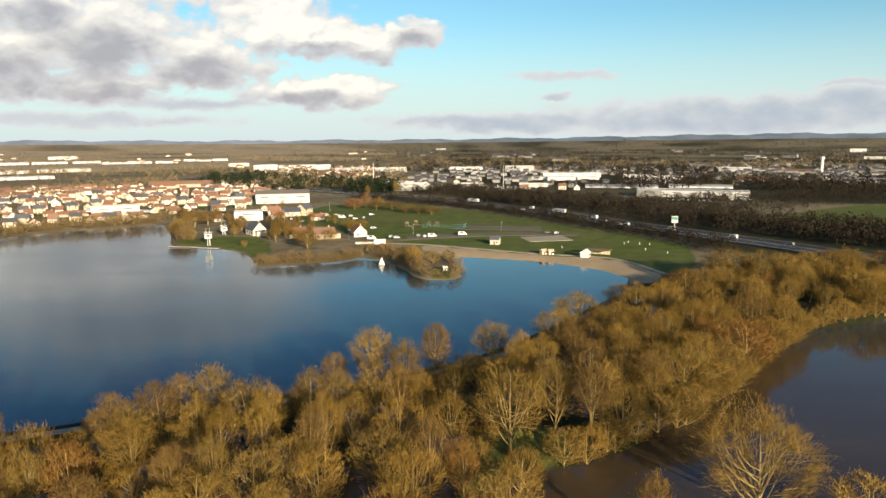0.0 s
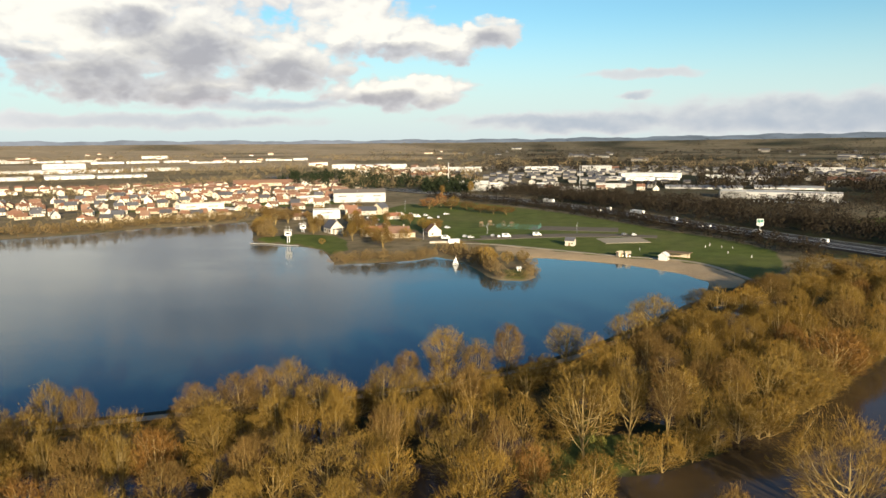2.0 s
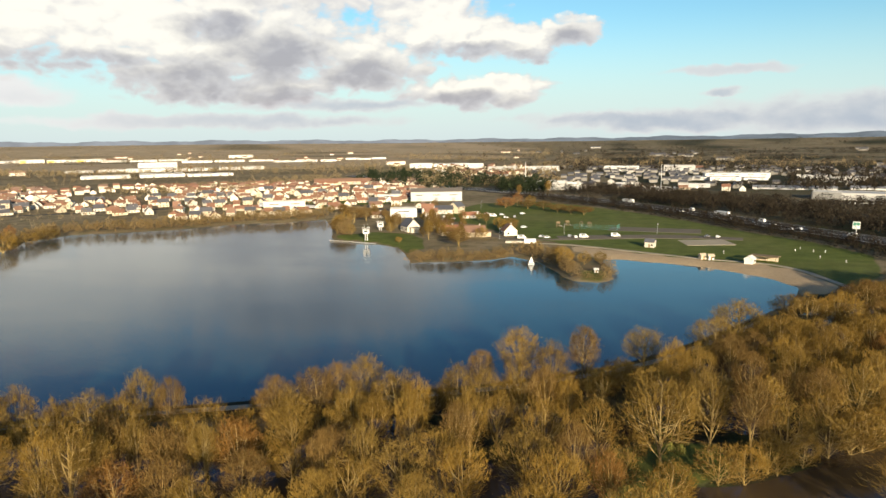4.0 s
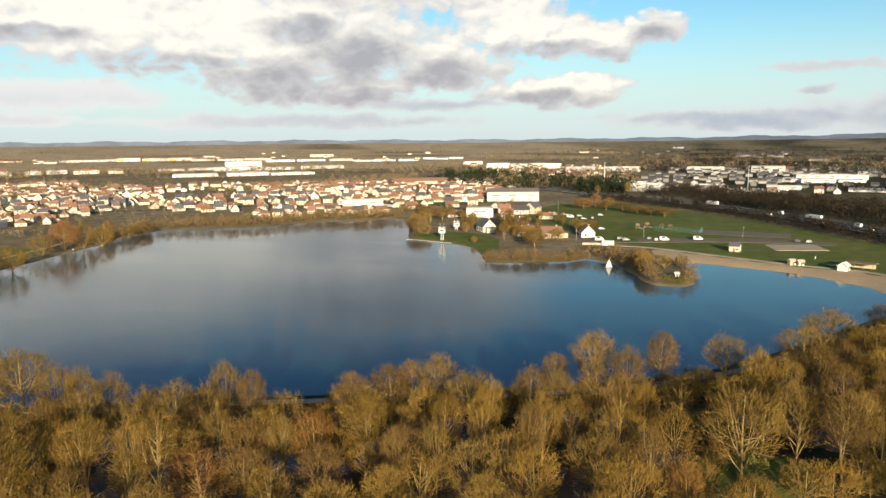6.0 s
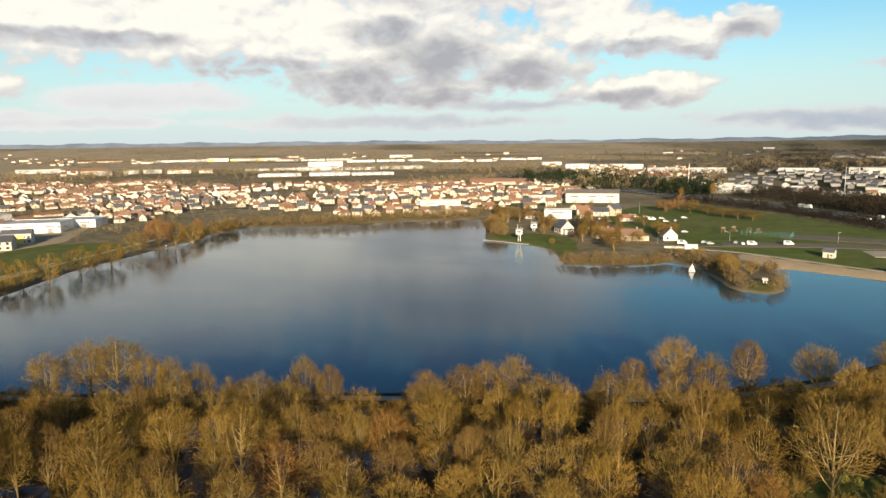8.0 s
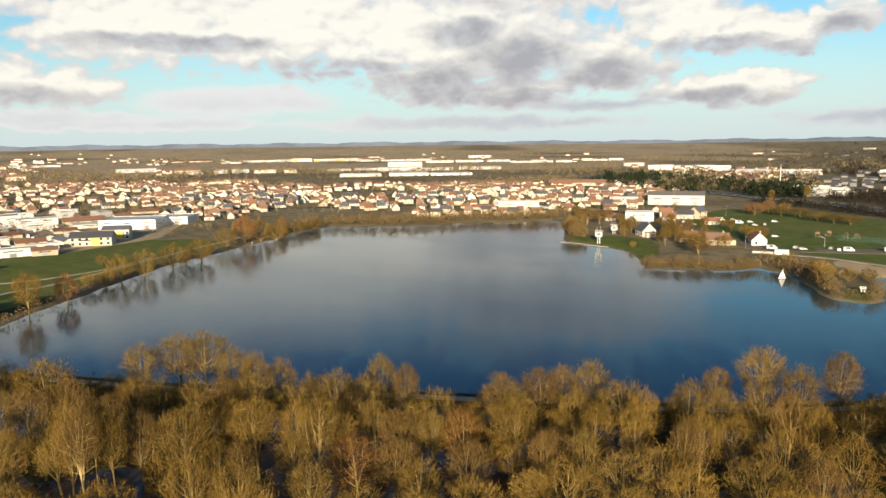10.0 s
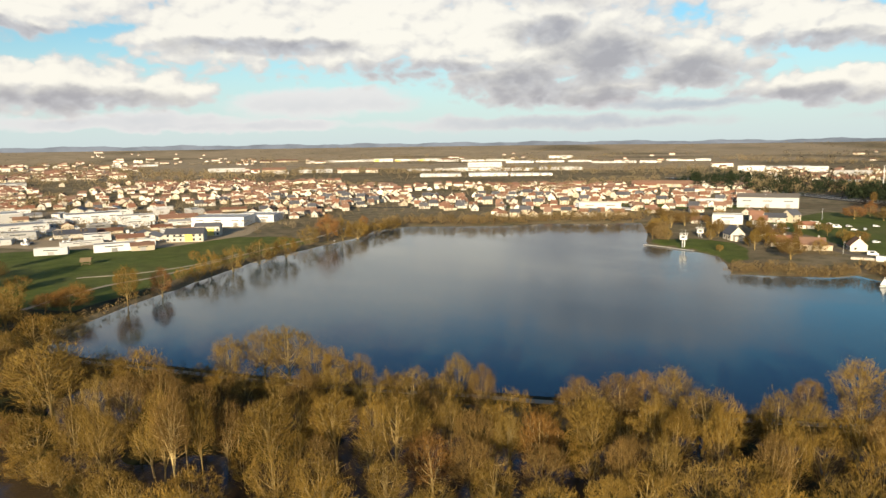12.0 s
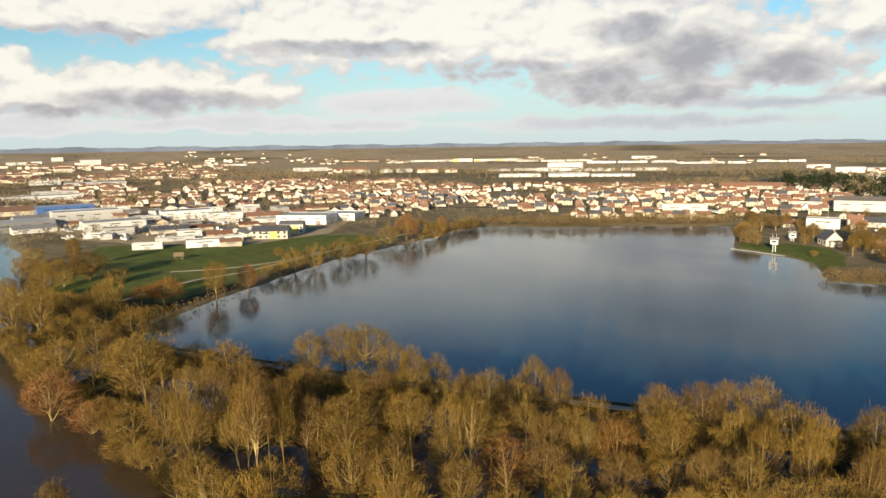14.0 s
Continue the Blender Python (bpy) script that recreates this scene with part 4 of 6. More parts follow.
MOTORWAY = [(-420, 1180), (-250, 975), (-124, 842), (-52, 779), (9, 707), (60, 637), (100, 571), (131, 511), (158, 467), (182, 426), (199, 397), (225, 345), (262, 280), (330, 190)]
road = tagged(new("road", ribbon("road", MOTORWAY, 24, M["asphalt"], 1.2, thick=2.5)), "dual carriageway of dark asphalt behind the meadow", "road", kind="structure")
for s in (-11, -4, -0.8, 0.8, 4, 11):
    part("lane_marking", ribbon("lane_marking", MOTORWAY, 0.15, M["paint_white"], 1.206, s, thick=0.004), road)
for s in (-12.2, 12.2, 0):
    part("guard_rail", ribbon("guard_rail", MOTORWAY, 0.10, M["cladding_grey_shaded"], 1.85, s, thick=0.3), road, "galvanised crash barrier")
SHORE_ROAD = [(-140, 600), (-110, 530), (-84, 487), (-56, 449), (-31, 447), (-10, 452), (29, 462), (60, 463)]
tagged(new("road_shore", ribbon("road_shore", SHORE_ROAD, 6, M["gravel"], 0.12)), "narrow asphalt lane behind the beach", "road", kind="structure")
tagged(new("car_park", ribbon("car_park", [(-24, 458), (10, 466), (50, 470), (90, 462)], 12, M["gravel"], 0.08)), "brown gravel car park by the beach meadow", "car park", kind="structure")
tagged(new("path_beach", ribbon("path_beach", [(-48, 432), (-16, 428), (15, 413), (55, 390), (84, 378), (97, 362), (103, 340), (106, 326), (107, 312)], 3.0, M["path"], 0.12, step=3)), "pale promenade along the top of the beach", "path", kind="structure")
DIKE = [(-256, 88), (-238, 92), (-217, 97.5), (-196, 105), (-172, 113), (-140, 124), (-103, 142), (-88, 148), (-62, 158), (-40, 166), (-10, 182), (16, 202), (42, 234), (62, 262)]
dike = tagged(new("path_dike", ribbon("path_dike", DIKE, 2.6, M["path"], 0.75, step=4, thick=0.2)), "pale gravel path on the bank between lake and wood", "path", kind="structure")
part("bank", ribbon("bank", DIKE, 8.0, M["ground"], 0.6, step=4, thick=1.6), dike, "grassy bank")
tagged(new("path_west", ribbon("path_west", [(-312, 118), (-324, 142), (-333, 165), (-334, 188), (-344, 222), (-354, 253), (-368, 300), (-380, 345), (-400, 390)], 2.6, M["path"], 0.14, step=4)), "pale footpath along the west shore", "path", kind="structure")
tagged(new("path_meadow", ribbon("path_meadow", [(-365, 165), (-352, 190), (-350, 225), (-362, 262)], 2.0, M["path"], 0.14, step=4)), "pale footpath over the grass", "path", kind="structure")
tagged(new("court_sand", ribbon("court_sand", [(52, 444), (80, 449)], 22, M["path"], 0.1, step=10)), "pale sand playing court in the meadow", "court", kind="structure")
tagged(new("court_tarmac", ribbon("court_tarmac", [(10, 505), (70, 496)], 22, M["gravel"], 0.1, step=10)), "dark gravel pitch in the meadow", "court", kind="structure")
tagged(new("road_town", ribbon("road_town", [(-620, 470), (-520, 520), (-420, 590), (-330, 650), (-240, 660), (-190, 620), (-150, 600)], 7, M["asphalt"], 0.15)), "street along the back of the lake", "road", kind="structure")


# ------------------------------------------------------------ foliage that nobody could count
def clumps(name, label, spots, mat, leaves=24, size=1.3, seed=1, category="woodland", flat=0.55):
    """Many ragged crowns in one mesh; spots: x, y, height, width. Each is a scatter of small leaf and twig blades over a stem."""
    g = np.random.default_rng(seed)
    s = np.array(spots, float)
    n = len(s)
    base = np.maximum(land_height(s[:, 0], s[:, 1]), -0.3)
    u = g.normal(size=(n, leaves, 3))
    u /= np.linalg.norm(u, axis=2, keepdims=True)
    u *= g.uniform(0.35, 1.0, (n, leaves, 1)) ** 0.5
    c = np.empty_like(u)
    c[..., 0] = s[:, None, 0] + u[..., 0] * s[:, None, 3] / 2
    c[..., 1] = s[:, None, 1] + u[..., 1] * s[:, None, 3] / 2
    c[..., 2] = base[:, None] + s[:, None, 2] * (flat + (1 - flat) * u[..., 2])
    k = size * g.uniform(0.6, 1.4, (n, leaves, 1, 1)) * (s[:, None, None, None, 2] / 8.0)
    tri = c[:, :, None, :] + g.normal(size=(n, leaves, 3, 3)) * k * np.array([0.6, 0.6, 0.75])
    v = tri.reshape(-1, 3)
    me = bpy.data.meshes.new(name)
    me.from_pydata(v.tolist(), [], np.arange(len(v)).reshape(-1, 3).tolist())
    me.materials.append(mat)
    me.update()
    return tagged(new(name, me), label, category, kind="stuff")


def polar(az, r):
    a = radians(az)
    return -math.sin(a) * r, math.cos(a) * r


def beside(points, step, side, spread, rnd, tall, wide):
    out = []
    for x, y in along(points, step):
        out.append((x + rnd.uniform(-spread, spread) + side[0], y + rnd.uniform(-spread, spread) + side[1], rnd.uniform(*tall), rnd.uniform(*wide)))
    return out


rng = random.Random(31)
far_shore = [(-378, 404), (-374, 442), (-318, 475), (-285, 516), (-252, 533), (-224, 558)]
clumps("shore_scrub", "band of brown reeds and bare bushes on the far shore", beside(far_shore, 1.1, (0.4, -0.4), 3.2, rng, (4.5, 9.5), (4, 7)) + beside(far_shore, 1.5, (-8, 8), 5, rng, (4, 9), (4, 8)), M["scrub"], 80, 0.5, 3)
clumps("west_scrub", "bare bushes along the west shore", beside([(-264, 112), (-279, 134), (-300, 175), (-320, 214), (-339, 258), (-350, 303), (-358, 345), (-366, 378), (-380, 402)], 2.4, (-1, 0), 3, rng, (2, 5), (3, 6)), M["scrub"], 50, 0.6, 4)
clumps("village_bushes", "brown bushes and young trees round the village shore", beside([(-194, 500), (-186, 486), (-177, 464), (-170, 448)], 0.8, (4, 3), 4, rng, (5, 10), (5, 8)) + beside([(-240, 600), (-205, 585), (-180, 560), (-160, 545)], 2.0, (0, 0), 9, rng, (3, 8), (4, 7)) + beside([(-120, 470), (-100, 455), (-80, 440), (-60, 436)], 2.5, (0, 0), 6, rng, (2, 5), (3, 5)), M["scrub"], 80, 0.5, 21)
clumps("point_scrub", "brown reeds and brambles round the village point", beside([(-97, 363), (-79, 369), (-56, 377), (-47, 390)], 0.35, (0, 0.9), 3.8, rng, (2.5, 6.5), (3.5, 6)) + beside([(-104, 384), (-96, 366)], 1.5, (3, 2), 3, rng, (2, 4), (3, 5)), M["scrub"], 90, 0.42, 5)
clumps("peninsula_scrub", "dark and brown bushes on the little peninsula", beside([(-47, 391), (-30, 378), (-21, 358), (-13, 337)], 0.45, (4, 2.5), 4, rng, (3, 8), (4, 7)) + beside([(-10, 329), (-2, 326), (5, 328), (8, 340), (7, 354), (4, 374)], 0.8, (0, 0), 2.4, rng, (1.5, 6), (3, 6)), M["scrub"], 90, 0.42, 6)
clumps("dike_hedge", "dark low hedge on the lake bank", [s for s in beside([(-262, 112), (-240, 99), (-204, 112), (-150, 131), (-103, 151), (-80, 160), (-45, 175), (-12, 191)], 1.6, (0, 0), 1.2, rng, (1.2, 2.4), (2, 4))], M["wood_dark_shaded"], 30, 0.5, 7, "hedge")
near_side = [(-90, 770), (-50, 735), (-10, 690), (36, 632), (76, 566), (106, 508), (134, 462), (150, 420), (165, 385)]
clumps("motorway_hedge", "dark bare hedge along the motorway, darkened as under cloud shadow", beside(near_side, 1.4, (0, 0), 6, rng, (3, 10), (5, 10)) + beside(near_side, 2.5, (-9, -6), 5, rng, (2, 7), (5, 9)), M["wood_dark_shaded"], 100, 0.5, 8)
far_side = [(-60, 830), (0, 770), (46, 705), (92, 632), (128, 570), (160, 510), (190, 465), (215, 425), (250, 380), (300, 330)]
clumps("motorway_wood", "dark bare wood beyond the motorway, cloud shade in its colour", [s for k in range(5) for s in beside(far_side, 3.0, (8 + 15 * k, 6 + 9 * k), 10, rng, (4, 13), (6, 12))], M["wood_dark_shaded"], 100, 0.5, 9)
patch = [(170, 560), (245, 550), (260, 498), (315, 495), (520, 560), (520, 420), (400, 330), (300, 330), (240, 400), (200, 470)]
clumps("meadow_wood", "dark bare wood round the green field, coloured as if shaded", [(x, y, rng.uniform(7, 12), rng.uniform(8, 12)) for x, y in scatter(patch, 10, rng, 0.8)], M["wood_dark_shaded"], 100, 0.5, 10)
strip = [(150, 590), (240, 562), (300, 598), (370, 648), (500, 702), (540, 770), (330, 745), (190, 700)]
clumps("field_wood", "dark bare scrub beside the green field, coloured as if shaded", [(x, y, rng.uniform(5, 10), rng.uniform(8, 12)) for x, y in scatter(strip, 9.5, rng, 0.85)], M["wood_dark_shaded"], 90, 0.5, 26)
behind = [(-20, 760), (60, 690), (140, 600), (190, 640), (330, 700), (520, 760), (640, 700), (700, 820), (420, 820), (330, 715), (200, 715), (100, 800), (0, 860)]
clumps("verge_wood", "dark bare trees between motorway and warehouses, painted in cloud shade", [(x, y, rng.uniform(6, 11), rng.uniform(7, 11)) for x, y in scatter(behind, 11, rng, 0.72)], M["wood_dark_shaded"], 100, 0.5, 11)
pines = [(-400, 1150), (-330, 960), (-260, 900), (-190, 860), (-120, 870), (-60, 905), (-90, 1000), (-200, 1010), (-230, 1150), (-330, 1230)]
clumps("pine_wood", "dark evergreen pine wood behind the village", [(x, y, rng.uniform(7, 18), rng.uniform(8, 13)) for x, y in scatter(pines, 15, rng, 0.8)], M["evergreen"], 100, 0.6, 12)
clumps("pine_row", "dark evergreens beside the motorway", [(x, y, rng.uniform(12, 19), rng.uniform(9, 13)) for x, y in scatter([(-120, 830), (-60, 800), (-40, 830), (-90, 880)], 8, rng, 0.9)], M["evergreen"], 100, 0.6, 13)

far, dark = [], []
while len(far) + len(dark) < 9000:
    az, dep = rng.uniform(-38, 86), rng.uniform(0.80, 4.2)
    r = 66 / math.tan(radians(dep))
    x, y = polar(az, r)
    v = ripple(np.array([az * 30.0]), np.array([dep * 400.0]), 95.0)[0] + ripple(np.array([x]), np.array([y]), 130.0)[0] * 0.6
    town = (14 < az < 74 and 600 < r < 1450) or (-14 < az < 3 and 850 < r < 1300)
    # Belt painted as sunlit: mostly the lighter wood colour between shaded woods.
    sunlit_belt = az < 3 and 1450 < r < 2200
    if v < (0.25 if town else -0.7 if sunlit_belt else -0.25) or signed(FIELDS[1], np.array([x]), np.array([y]))[0] > 0 or signed(GRASS[1], np.array([x]), np.array([y]))[0] > 0:
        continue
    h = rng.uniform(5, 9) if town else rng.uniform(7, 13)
    # Low bearings take the darkened wood colour, painting in the cloud shadow.
    (dark if (az < 3 and rng.random() < (0.3 if sunlit_belt else 0.99)) or (az < 12 and rng.random() < 0.4) else far).append((x, y, h, h * rng.uniform(0.9, 1.5) * (1.5 if r > 2000 else 1)))
gardens = []
while len(gardens) < 3800:
    az, r = rng.choice((rng.uniform(12, 78), rng.uniform(46, 78))), rng.uniform(560, 1450)
    gardens.append((*polar(az, r), rng.uniform(3, 8.5), rng.uniform(3.5, 8)))
clumps("garden_trees", "bare garden trees and hedges between the houses", gardens, M["wood_far"], 26, 0.6, 23)
clumps("estate_hedges", "bare hedges and trees between the sheds", [(x, y, rng.uniform(2, 7), rng.uniform(3, 7)) for x, y in scatter([(-420, 245), (-470, 190), (-560, 150), (-760, 190), (-820, 300), (-640, 400), (-480, 400), (-420, 330)], 17, rng, 0.6)], M["scrub"], 50, 0.5, 24)
rows_pale, rows_dark = [], []
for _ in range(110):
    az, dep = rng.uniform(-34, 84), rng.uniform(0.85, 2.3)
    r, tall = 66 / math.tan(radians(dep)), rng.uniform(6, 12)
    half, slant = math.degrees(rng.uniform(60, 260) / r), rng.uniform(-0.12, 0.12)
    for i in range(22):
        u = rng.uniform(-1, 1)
        # Rows below bearing 3 carry the painted cloud shade; others vary at random.
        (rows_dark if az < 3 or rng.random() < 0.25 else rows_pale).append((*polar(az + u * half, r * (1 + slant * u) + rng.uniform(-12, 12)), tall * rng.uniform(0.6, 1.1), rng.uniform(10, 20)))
clumps("hedgerows", "bare brown hedgerows between the distant fields", rows_pale, M["wood_far"], 24, 1.0, 27, "hedge")
clumps("dark_hedgerows", "dark hedgerow trees between the distant fields", rows_dark, M["wood_dark_shaded"], 24, 1.0, 28, "hedge")
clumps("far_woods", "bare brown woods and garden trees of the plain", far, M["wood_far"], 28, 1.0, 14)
clumps("far_dark_woods", "dark bare woods of the distant plain, cloud shade in their colour", dark, M["wood_dark_shaded"], 28, 1.0, 15)

# trees of the shores and the village, each one its own
WEST = [(7, -318.1, 212.7, 13.2, 12.7), (7, -318.1, 226.1, 14.7, 15), (7, -325.3, 249.4, 14.9, 17.2), (7, -329.8, 272.4, 14.1, 17.9), (7, -354.9, 314.3, 12.6, 15.6), (8, -358, 333, 18.5, 16.9), (7, -358.2, 347.6, 15.7, 16.4), (7, -354.1, 358.4, 11.7, 18.4), (7, -361.9, 384.8, 9.7, 19.2), (3, -287.8, 150.5, 17.4, 11.7), (8, -292.2, 169.1, 13.7, 10), (7, -312.3, 192.5, 7.3, 8.7), (7, -366.4, 407.7, 9.1, 19.9)]
WEST_2 = [(7, -364, 232, 6, 7.0), (7, -318, 143, 7.2, 8.4), (7, -462, 127, 12, 14.0), (3, -340, 96, 16.8, 11.9), (7, -435, 122, 9.6, 11.2), (7, -320, 118, 10.8, 12.6), (7, -306, 106, 9.6, 11.2), (7, -400, 120, 10.8, 12.6), (7, -380, 128, 9.6, 11.2), (7, -385, 360, 10.8, 12.6), (8, -392, 404, 9.6, 8.0), (0, -421, 136, 16.8, 8.4), (7, -300, 128, 7.2, 8.4), (7, -313, 201, 8.4, 9.8), (7, -331, 262, 7.2, 8.4), (7, -372, 380, 9.6, 11.2)]
VILLAGE = [(7, -185, 500, 11), (7, -186, 490, 10), (7, -180, 478, 9), (7, -174, 464, 8), (6, -140, 486, 12), (6, -112, 486, 14), (6, -100, 478, 13), (7, -92, 446, 9), (7, -85, 440, 9), (0, -122, 520, 11), (7, -60, 474, 9), (7, -68, 500, 8), (6, -108, 470, 12), (7, -118, 500, 9), (6, -104, 466, 11), (7, -72, 446, 8), (6, -88, 468, 10), (7, -140, 470, 7), (7, -112, 452, 7)]
VILLAGE_2 = [(6, -98, 520, 10), (7, -130, 530, 8), (6, -80, 520, 9), (7, -150, 520, 8), (6, -140, 610, 10), (7, -90, 545, 7), (7, -170, 590, 9), (6, -205, 560, 9), (6, -215, 580, 9), (6, -195, 600, 8), (5, -230, 590, 7), (6, -180, 560, 10), (6, -165, 540, 9), (8, -72, 660, 13), (7, -60, 665, 10), (0, -52, 790, 16), (7, -20, 380, 7), (7, -14, 352, 9), (7, -5, 362, 7), (7, 3, 368, 7), (7, -32, 396, 7), (7, -16, 366, 9)]
for kind, x, y, tall, wide in WEST + WEST_2:
    w = wide / SPREAD[kind]
    plant(kind, x, y, w, rng.uniform(0, 360), "bare waterside tree on the west shore", "trees of the west shore", tall / OWN[kind] / w)
VILLAGE_3 = [(6, -176.6, 461.3, 10.4, 11.5), (7, -163.4, 455.2, 7.8, 6.5), (6, -185.4, 522.2, 12.0, 15.1), (6, -179.3, 533.3, 10.5, 15.3), (6, -211.6, 571.7, 9.7, 13.4), (0, -146.5, 489.6, 9.5, 6.6), (0, -105.4, 439.2, 12.2, 7.0), (3, -100.1, 452.5, 9.4, 7.8), (6, -80.5, 413.8, 10.1, 14.8), (7, -121, 423.5, 4.2, 5.1), (8, -80.9, 642.4, 10.0, 20.1), (2, -78.9, 742.4, 14.7, 5.8), (6, -58.2, 484.8, 8.6, 13.9), (6, -60.2, 637.9, 7.7, 15.5), (6, -45.1, 627.1, 8.2, 15.3), (6, -31.6, 608.4, 7.2, 16.5), (6, -20.1, 598.3, 7.0, 16.3), (6, -9.3, 592.3, 6.9, 16.1)]
for kind, x, y, tall, wide in VILLAGE_3:
    w = wide / SPREAD[kind]
    plant(kind, x, y, w, rng.uniform(0, 360), "bare round tree among the village gardens", "trees of the village", tall / OWN[kind] / w)
for kind, x, y, tall in VILLAGE + VILLAGE_2:
    plant(kind, x, y, tall / OWN[kind], rng.uniform(0, 360), "bare garden tree in the lakeside village", "trees of the village")


# ------------------------------------------------------------ houses
def make_house(label, w, d, eave, ridge, wall, roof, hip=0.0, floors=1, wing=False):
    """A small house: walls with gables, roof slabs, chimney, door and windows. Its front looks along -y."""
    root = tagged(new("house"), label, "house", group="houses of the town")
    s = Soup()
    if hip:
        s.box(-w / 2, w / 2, -d / 2, d / 2, -0.5, eave)
    else:
        s.gable(-w / 2, w / 2, -d / 2, d / 2, -0.5, eave, ridge)
    if wing:
        s.box(w / 2 - 0.01, w / 2 + 3.2, -d / 2 + 1, d / 2 - 1.5, -0.5, 2.6)
    part("wall", s.mesh("wall", wall), root)
    s = Soup()
    s.roof(-w / 2, w / 2, -d / 2, d / 2, eave, ridge, hip=hip)
    if wing:
        s.box(w / 2 + 0.42, w / 2 + 3.4, -d / 2 + 0.8, d / 2 - 1.3, 2.6, 2.85)
    part("roof", s.mesh("roof", roof), root)
    s = Soup()
    s.box(w * 0.22, w * 0.22 + 0.7, 0.3, 0.9, ridge - 1.0, ridge + 0.9)
    s.box(w * 0.22 - 0.06, w * 0.22 + 0.76, 0.24, 0.96, ridge + 0.9, ridge + 1.0)
    part("chimney", s.mesh("chimney", M["concrete"]), root)
    s = Soup()
    s.box(-0.5, 0.5, -d / 2 - 0.06, -d / 2 + 0.05, 0.0, 2.1)
    part("door", s.mesh("door", M["timber"]), root)
    pane = Soup()
    pane.box(-0.6, 0.6, -0.05, 0.05, 0, 1.25)
    pm = pane.mesh("window", M["glass_dark"])
    spots = [(-w * 0.3, -d / 2, 0.9, 0), (w * 0.3, -d / 2, 0.9, 0), (-w / 2, 0, 0.9, 90), (w / 2, -d * 0.2, 0.9, 90), (0, d / 2, 0.9, 0)]
    if floors > 1:
        spots += [(-w * 0.3, -d / 2, 3.5, 0), (w * 0.3, -d / 2, 3.5, 0), (-w / 2, 0, 3.5, 90)]
    for x, y, z, a in spots:
        part("window", pm, root).matrix_basis = pose(x, y, z, 0, 0, a)
    return root


RW, RC, TILE, SLATE = M["render_white"], M["render_cream"], M["roof_tile"], M["roof_slate"]
HOUSES = [
    make_house("white rendered bungalow with clay tile roof", 12, 8, 2.8, 5.4, RW, TILE),
    make_house("cream rendered bungalow with clay tile roof", 11, 8.5, 2.8, 5.8, RC, TILE, wing=True),
    make_house("white two-storey house with clay tile roof", 10, 8, 5.2, 8.2, RW, TILE, floors=2),
    make_house("white gabled house with slate roof", 10, 7.5, 3.2, 7.0, RW, SLATE, wing=True),
    make_house("cream two-storey house with slate roof", 11, 8, 5.2, 8.6, RC, SLATE, floors=2),
    make_house("white hipped house with clay tile roof", 12, 9, 3.0, 5.8, RW, TILE, hip=3.5),
    make_house("white narrow gabled house with clay tile roof", 7.5, 9, 3.4, 7.6, RW, TILE),
]
USED = set()


def put(protos, k, x, y, turn, scale=1.0, lift=0.0):
    proto = protos[k]
    m = pose(x, y, height_at(x, y) + lift, 0, 0, turn) @ Matrix.Scale(scale, 4)
    if proto.name not in USED:
        USED.add(proto.name)
        ob = proto
    else:
        ob = copy_thing(proto, m)
    ob.matrix_basis = m
    return ob


BUSY = []


def free(x, y, r):
    return all((x - a) ** 2 + (y - b) ** 2 > (r + q) ** 2 for a, b, q in BUSY)


